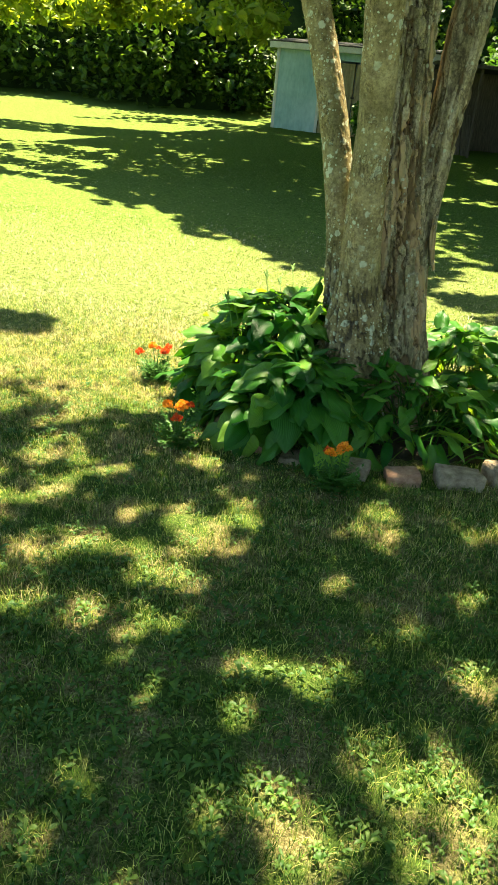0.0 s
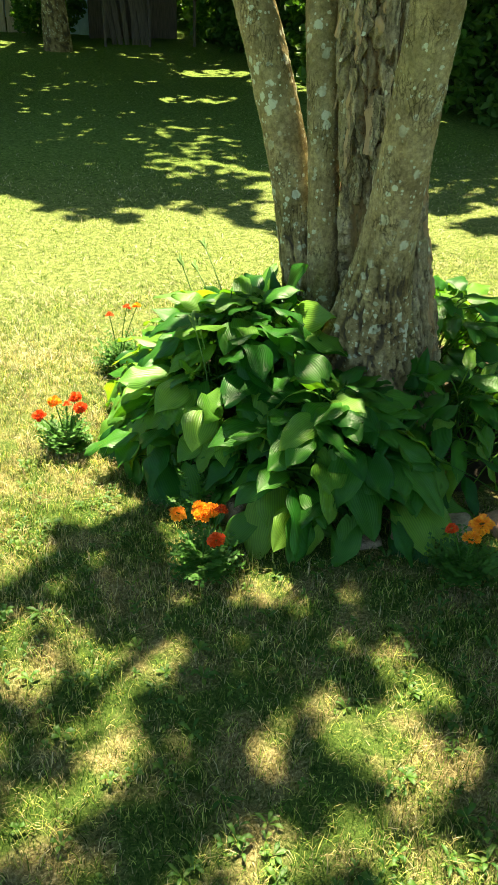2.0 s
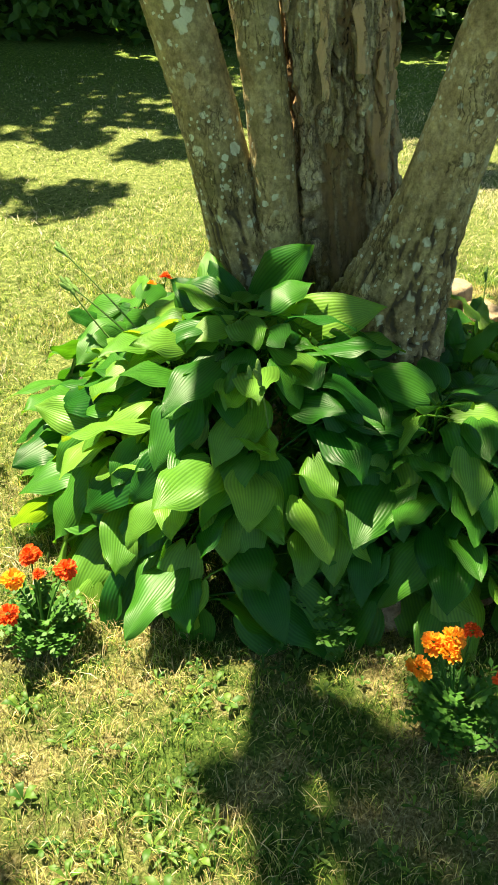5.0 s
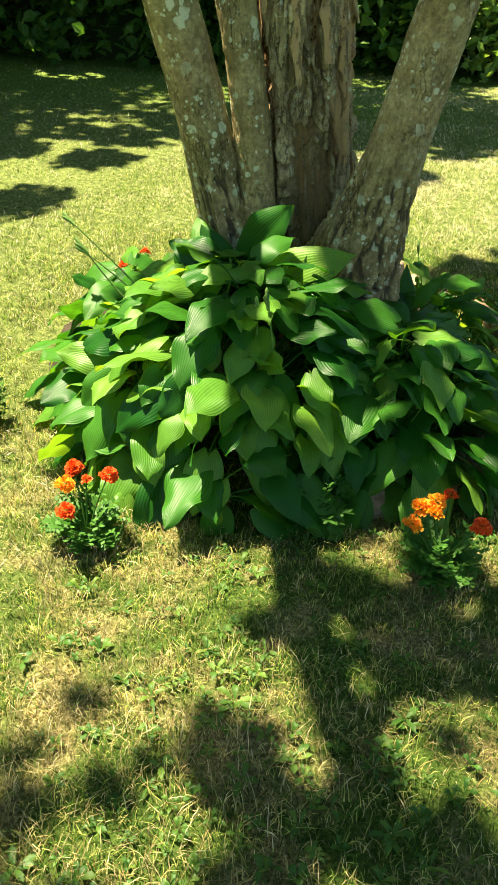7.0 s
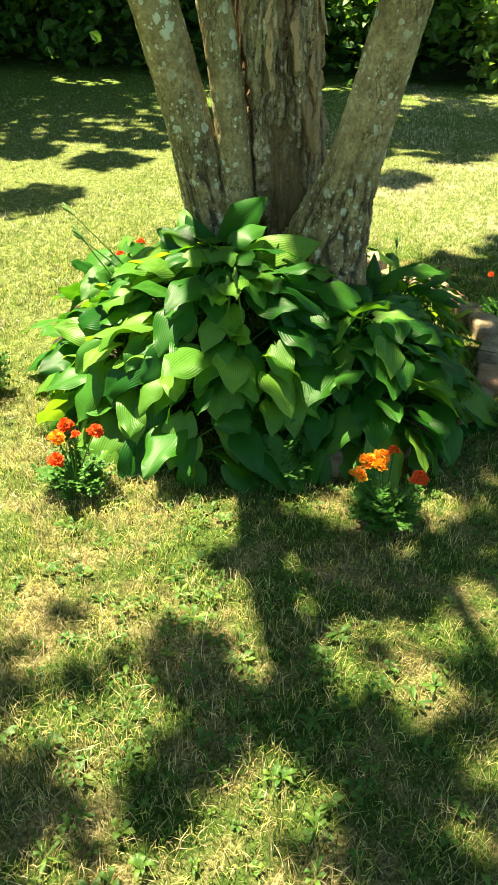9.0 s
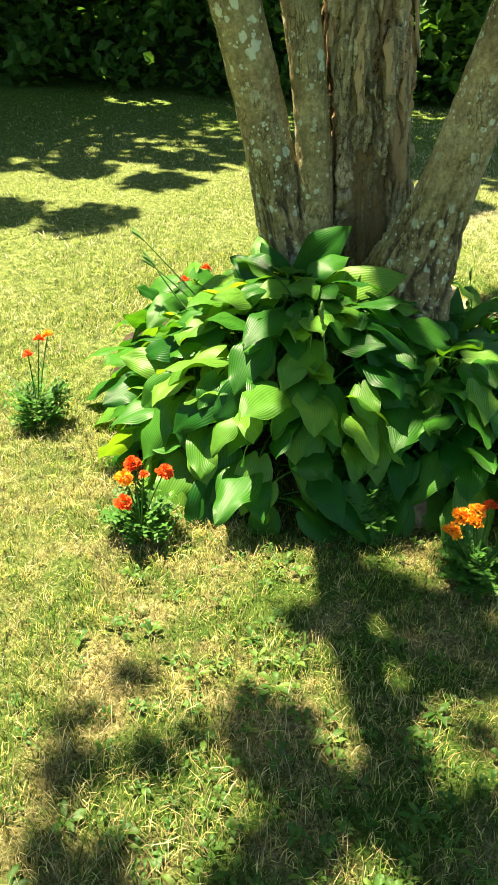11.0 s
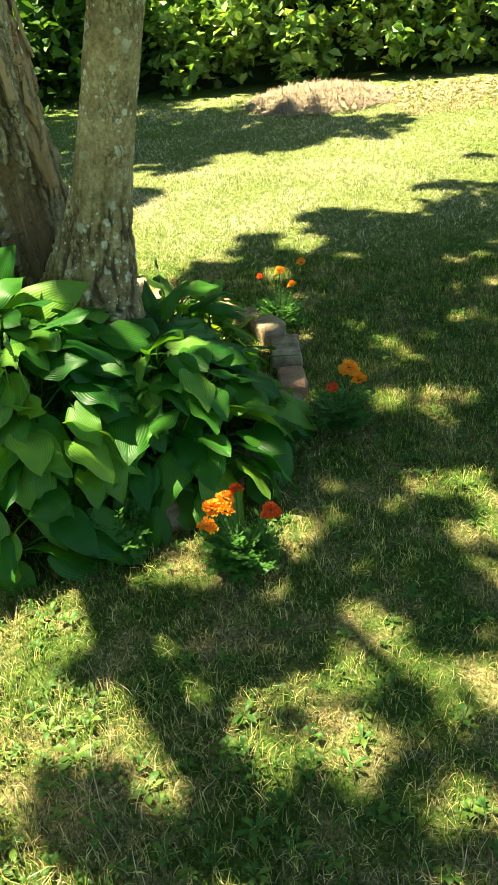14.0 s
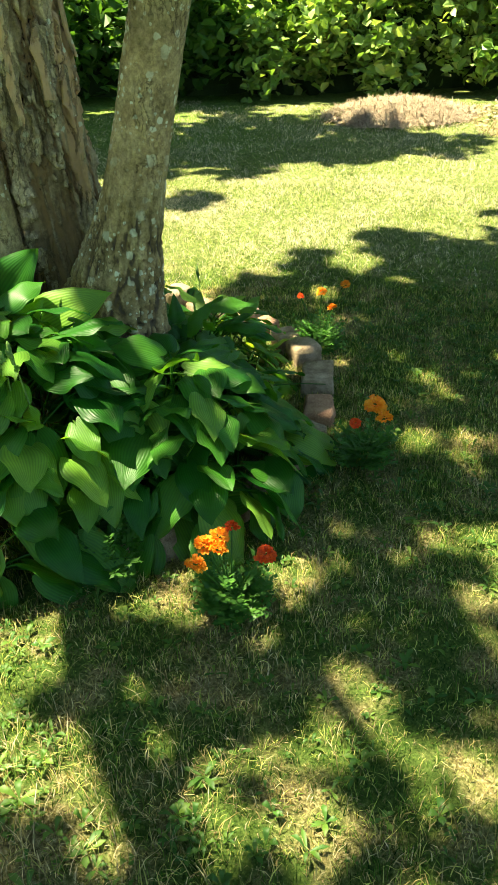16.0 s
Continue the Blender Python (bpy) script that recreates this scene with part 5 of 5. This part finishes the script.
# ---- grass ----
def blades(name, label, boxes, seed, mat, height, width, lean=0.5, fade=None):
    """Grass blades: bent strips of two quads."""
    r = rng(seed)
    xs, ys = [], []
    for x0, x1, y0, y1, per in boxes:
        n = int((x1 - x0) * (y1 - y0) * per)
        xs.append(r.uniform(x0, x1, n))
        ys.append(r.uniform(y0, y1, n))
    x, y = np.concatenate(xs), np.concatenate(ys)
    patch = np.sin(x * 3.1 + 1.3 * np.sin(y * 2.3)) * np.sin(y * 3.7 + 1.1 * np.sin(x * 1.9))
    tuft = np.sin(x * 41 + 2.1 * np.sin(y * 17)) * np.sin(y * 37 + 2.3 * np.sin(x * 19 + 1)) + 0.6 * np.sin(x * 97 + 3 * np.sin(y * 53)) * np.sin(y * 89)
    keep = (np.hypot(x - SOIL_AT[0], y - SOIL_AT[1]) > SOIL_R * (0.86 + 0.1 * r.random(len(x)))) & (r.random(len(x)) < 0.84 + 0.12 * patch + 0.25 * tuft)
    if fade:
        keep &= r.random(len(x)) < smoothstep(y, *fade)
    x, y, patch, tuft = x[keep], y[keep], patch[keep], tuft[keep]
    n = len(x)
    z = ground_z(x, y)
    a = r.uniform(0, 2 * math.pi, n)
    h = height * r.uniform(0.45, 1.25, n) * (1 + 0.25 * patch + 0.45 * np.clip(tuft, -0.8, 1))
    bend = h * r.uniform(0.2, 1.3, n) * lean * 2
    w = width * r.uniform(0.6, 1.3, n)
    d = np.stack([np.cos(a), np.sin(a)], -1)
    s = np.stack([-d[:, 1], d[:, 0]], -1)

    def at(along, up, half):
        return np.concatenate([np.stack([x, y], -1) + d * along[:, None] + s * half[:, None], (z + up)[:, None]], 1)
    v = np.stack([at(0 * h, 0 * h - 0.005, -w / 2), at(0 * h, 0 * h - 0.005, w / 2), at(bend * 0.35, h * 0.62, w * 0.42), at(bend * 0.35, h * 0.62, -w * 0.42),
                  at(bend, h * 0.95, w * 0.06), at(bend, h * 0.95, -w * 0.06)], 1).reshape(-1, 3)
    b = np.arange(n)[:, None] * 6
    f = np.concatenate([b + np.array([0, 1, 2, 3]), b + np.array([3, 2, 4, 5])])
    me = np_mesh(name, v, f)
    # dry zones, with light in the colour: strawier where sunlit, greener where shaded
    dry = -0.22 * smoothstep(y, 8.5, 10.5) + 0.13 * smoothstep(9.0 - y, 0, 3) * smoothstep(y, 3.2, 4.4) + 0.68 * smoothstep(x, 2.6, 3.8) * smoothstep(6.0 - y, 0.0, 1.6)
    worn = -0.32 * smoothstep(1.6 - y, 0, 0.8) + dry * (0.75 + 0.5 * patch) + 0.30 * smoothstep(y, 1.7, 2.7) * smoothstep(0.9 - x, 0.2, 1.0) * (0.7 + 0.6 * patch)
    me.attributes.new("worn", "FLOAT", "POINT").data.foreach_set("value", np.repeat(worn, 6).astype(np.float32))
    return tagged(link(name, me, mat), label, "grass", "", "stuff")


blades("lawn_grass", "short mown lawn grass mixed with dry straw blades", [(-1.45, 2.6, 1.2, 5.6, 16500), (-0.7, 2.3, 0.15, 1.2, 14500), (-2.2, -1.45, 0.0, 5.6, 2500), (-1.45, -0.7, 0.0, 1.2, 2500)], 41, GRASS, 0.023, 0.0020, 0.62, (5.6, 3.6))
blades("lawn_straw", "dry straw blades lying in the lawn", [(-1.9, 2.6, 0.15, 4.5, 1100)], 43, STRAW, 0.007, 0.0011, 2.2)
blades("lawn_grass_beyond", "sunlit mown lawn beyond the bed", [(-4, 8.5, 5.6, 9.5, 900), (5.2, 10.0, 4.5, 5.6, 1200), (5.2, 9.5, 0.3, 4.5, 1900), (-5.5, 7.0, 9.5, 16, 160)], 42, GRASS_FAR, 0.014, 0.0055, 1.5)


blades("lawn_grass_side", "mown lawn between the bed and the shrubs", [(2.6, 5.2, 0.3, 4.5, 5200)], 44, GRASS_FAR, 0.015, 0.0037, 1.3)
blades("lawn_grass_middle", "dry sunlit lawn just beyond the bed", [(-2.5, 5.2, 3.3, 5.6, 5800)], 46, GRASS_FAR, 0.014, 0.0034, 1.3, (3.3, 5.0))
blades("dry_verge", "dry straw-like grass along the shrubs", [(7.0, 9.2, -1.5, 1.2, 1600)], 45, STRAW, 0.03, 0.006, 1.3)


# ---- broad-leaved weeds in the lawn ----
def rosette(r):
    """Verts and faces of a few short leaves from one root."""
    count = int(r.integers(3, 7))
    length, width, lift = r.uniform(0.03, 0.06), r.uniform(0.012, 0.022), r.uniform(0.012, 0.035)
    v, f = [], []
    for k in range(count):
        a = 2 * math.pi * k / count + r.uniform(-0.6, 0.6)
        d, s = np.array([math.cos(a), math.sin(a), 0]), np.array([-math.sin(a), math.cos(a), 0])
        ln, w, up = length * r.uniform(0.6, 1.1), width * r.uniform(0.8, 1.1), lift * r.uniform(0.4, 1.4)
        base = len(v)
        for u, half in ((0.05, 0.12), (0.4, 0.75), (0.7, 1.0), (1.0, 0.05)):
            c = d * ln * u + np.array([0, 0, up * math.sin(u * 2.4) + 0.008])
            v += [c - s * w * half * 0.5 + [0, 0, 0.12 * w], c, c + s * w * half * 0.5 + [0, 0, 0.12 * w]]
        for q in range(3):
            for h in range(2):
                i = base + q * 3 + h
                f.append((i, i + 1, i + 4, i + 3))
    return np.array(v), np.array(f)


def build_weeds():
    """Broad leaves scattered low in the grass, in patches."""
    r = rng(9)
    clusters = np.array([(-0.6, 2.95), (-0.45, 3.15), (-0.75, 2.75), (-0.85, 2.55), (0.25, 0.75), (0.1, 1.0), (0.4, 1.9), (-0.3, 1.7), (0.9, 2.1), (1.4, 2.2),
                         (0.7, 2.5), (1.9, 2.0), (-0.1, 2.3), (0.0, 0.8), (0.3, 1.1), (-0.2, 1.2), (0.5, 1.2), (0.9, 1.0), (-0.95, 3.1), (1.3, 1.4), (2.4, 1.9), (0.2, 1.3), (1.8, 2.4), (0.1, 0.5), (0.6, 0.6), (-0.3, 0.9), (0.35, 0.35), (0.8, 0.7), (1.6, 1.7), (1.3, 2.1), (2.1, 2.2)])
    verts, faces, base = [], [], 0
    for k in range(2600):
        c = clusters[r.integers(len(clusters))]
        x, y = r.normal(c[0], 0.25), r.normal(c[1], 0.25)
        if k % 3 == 0:
            x, y = r.uniform(-1.4, 2.6), r.uniform(0.2, 3.6)
        elif k % 6 == 1:
            x, y = r.uniform(-0.6, 1.4), r.uniform(0.2, 1.7)
        if math.hypot(x - BED[0], y - BED[1]) < 1.2:
            continue
        v, f = rosette(r)
        s = r.uniform(0.35, 0.85)
        verts.append(v * s + np.array([x, y, gz(x, y)]))
        faces.append(f + base)
        base += len(v)
    me = np_mesh("lawn_weed", np.concatenate(verts), np.concatenate(faces), True)
    tagged(link("lawn_weed", me, WEED), "small broad-leaved weeds growing in patches of the lawn", "weeds", "", "stuff")


build_weeds()


# ---- flower stalks of the hostas ----
def build_scapes():
    for base, tip, bend in (((0.60, 3.72, 0.35), (0.625, 4.117, 0.67), (0.03, 0.02)), ((0.52, 3.72, 0.35), (0.465, 3.974, 0.64), (0.0, 0.03)), ((0.56, 3.7, 0.35), (0.55, 4.03, 0.60), (0.02, 0)),
                            ((0.330, 3.279, 0.2), (0.260, 3.289, 0.633), (0.02, 0.0)), ((1.93, 3.12, 0.0), (1.98, 3.15, 0.30), (-0.03, 0.0)), ((0.360, 3.332, 0.25), (0.300, 3.332, 0.589), (0.02, 0.02))):
        stalk = new("hosta_flower_stalk")
        tagged(stalk, "thin green hosta flower stalk with closed buds", "flower stalk", "flower stalks of the hostas")
        flower_stalk("stalk", base, tip, bend, "", stalk)
        d = Vector(tip) - Vector(base)
        d.normalize()
        for k in range(3):
            bm = bmesh.new()
            bmesh.ops.create_icosphere(bm, subdivisions=2, radius=1.0)
            bmesh.ops.scale(bm, vec=(0.006, 0.006, 0.02), verts=bm.verts)
            bud = part("bud", bm, STALK, stalk)
            bud.location = Vector(tip) + d * (0.012 - 0.014 * k) + Vector((0.005 * (-1) ** k, 0.004, 0))
            bud.rotation_mode = "QUATERNION"
            bud.rotation_quaternion = (d + Vector((0.3 * (-1) ** k, 0.1, 0))).to_track_quat("Z", "Y")


build_scapes()
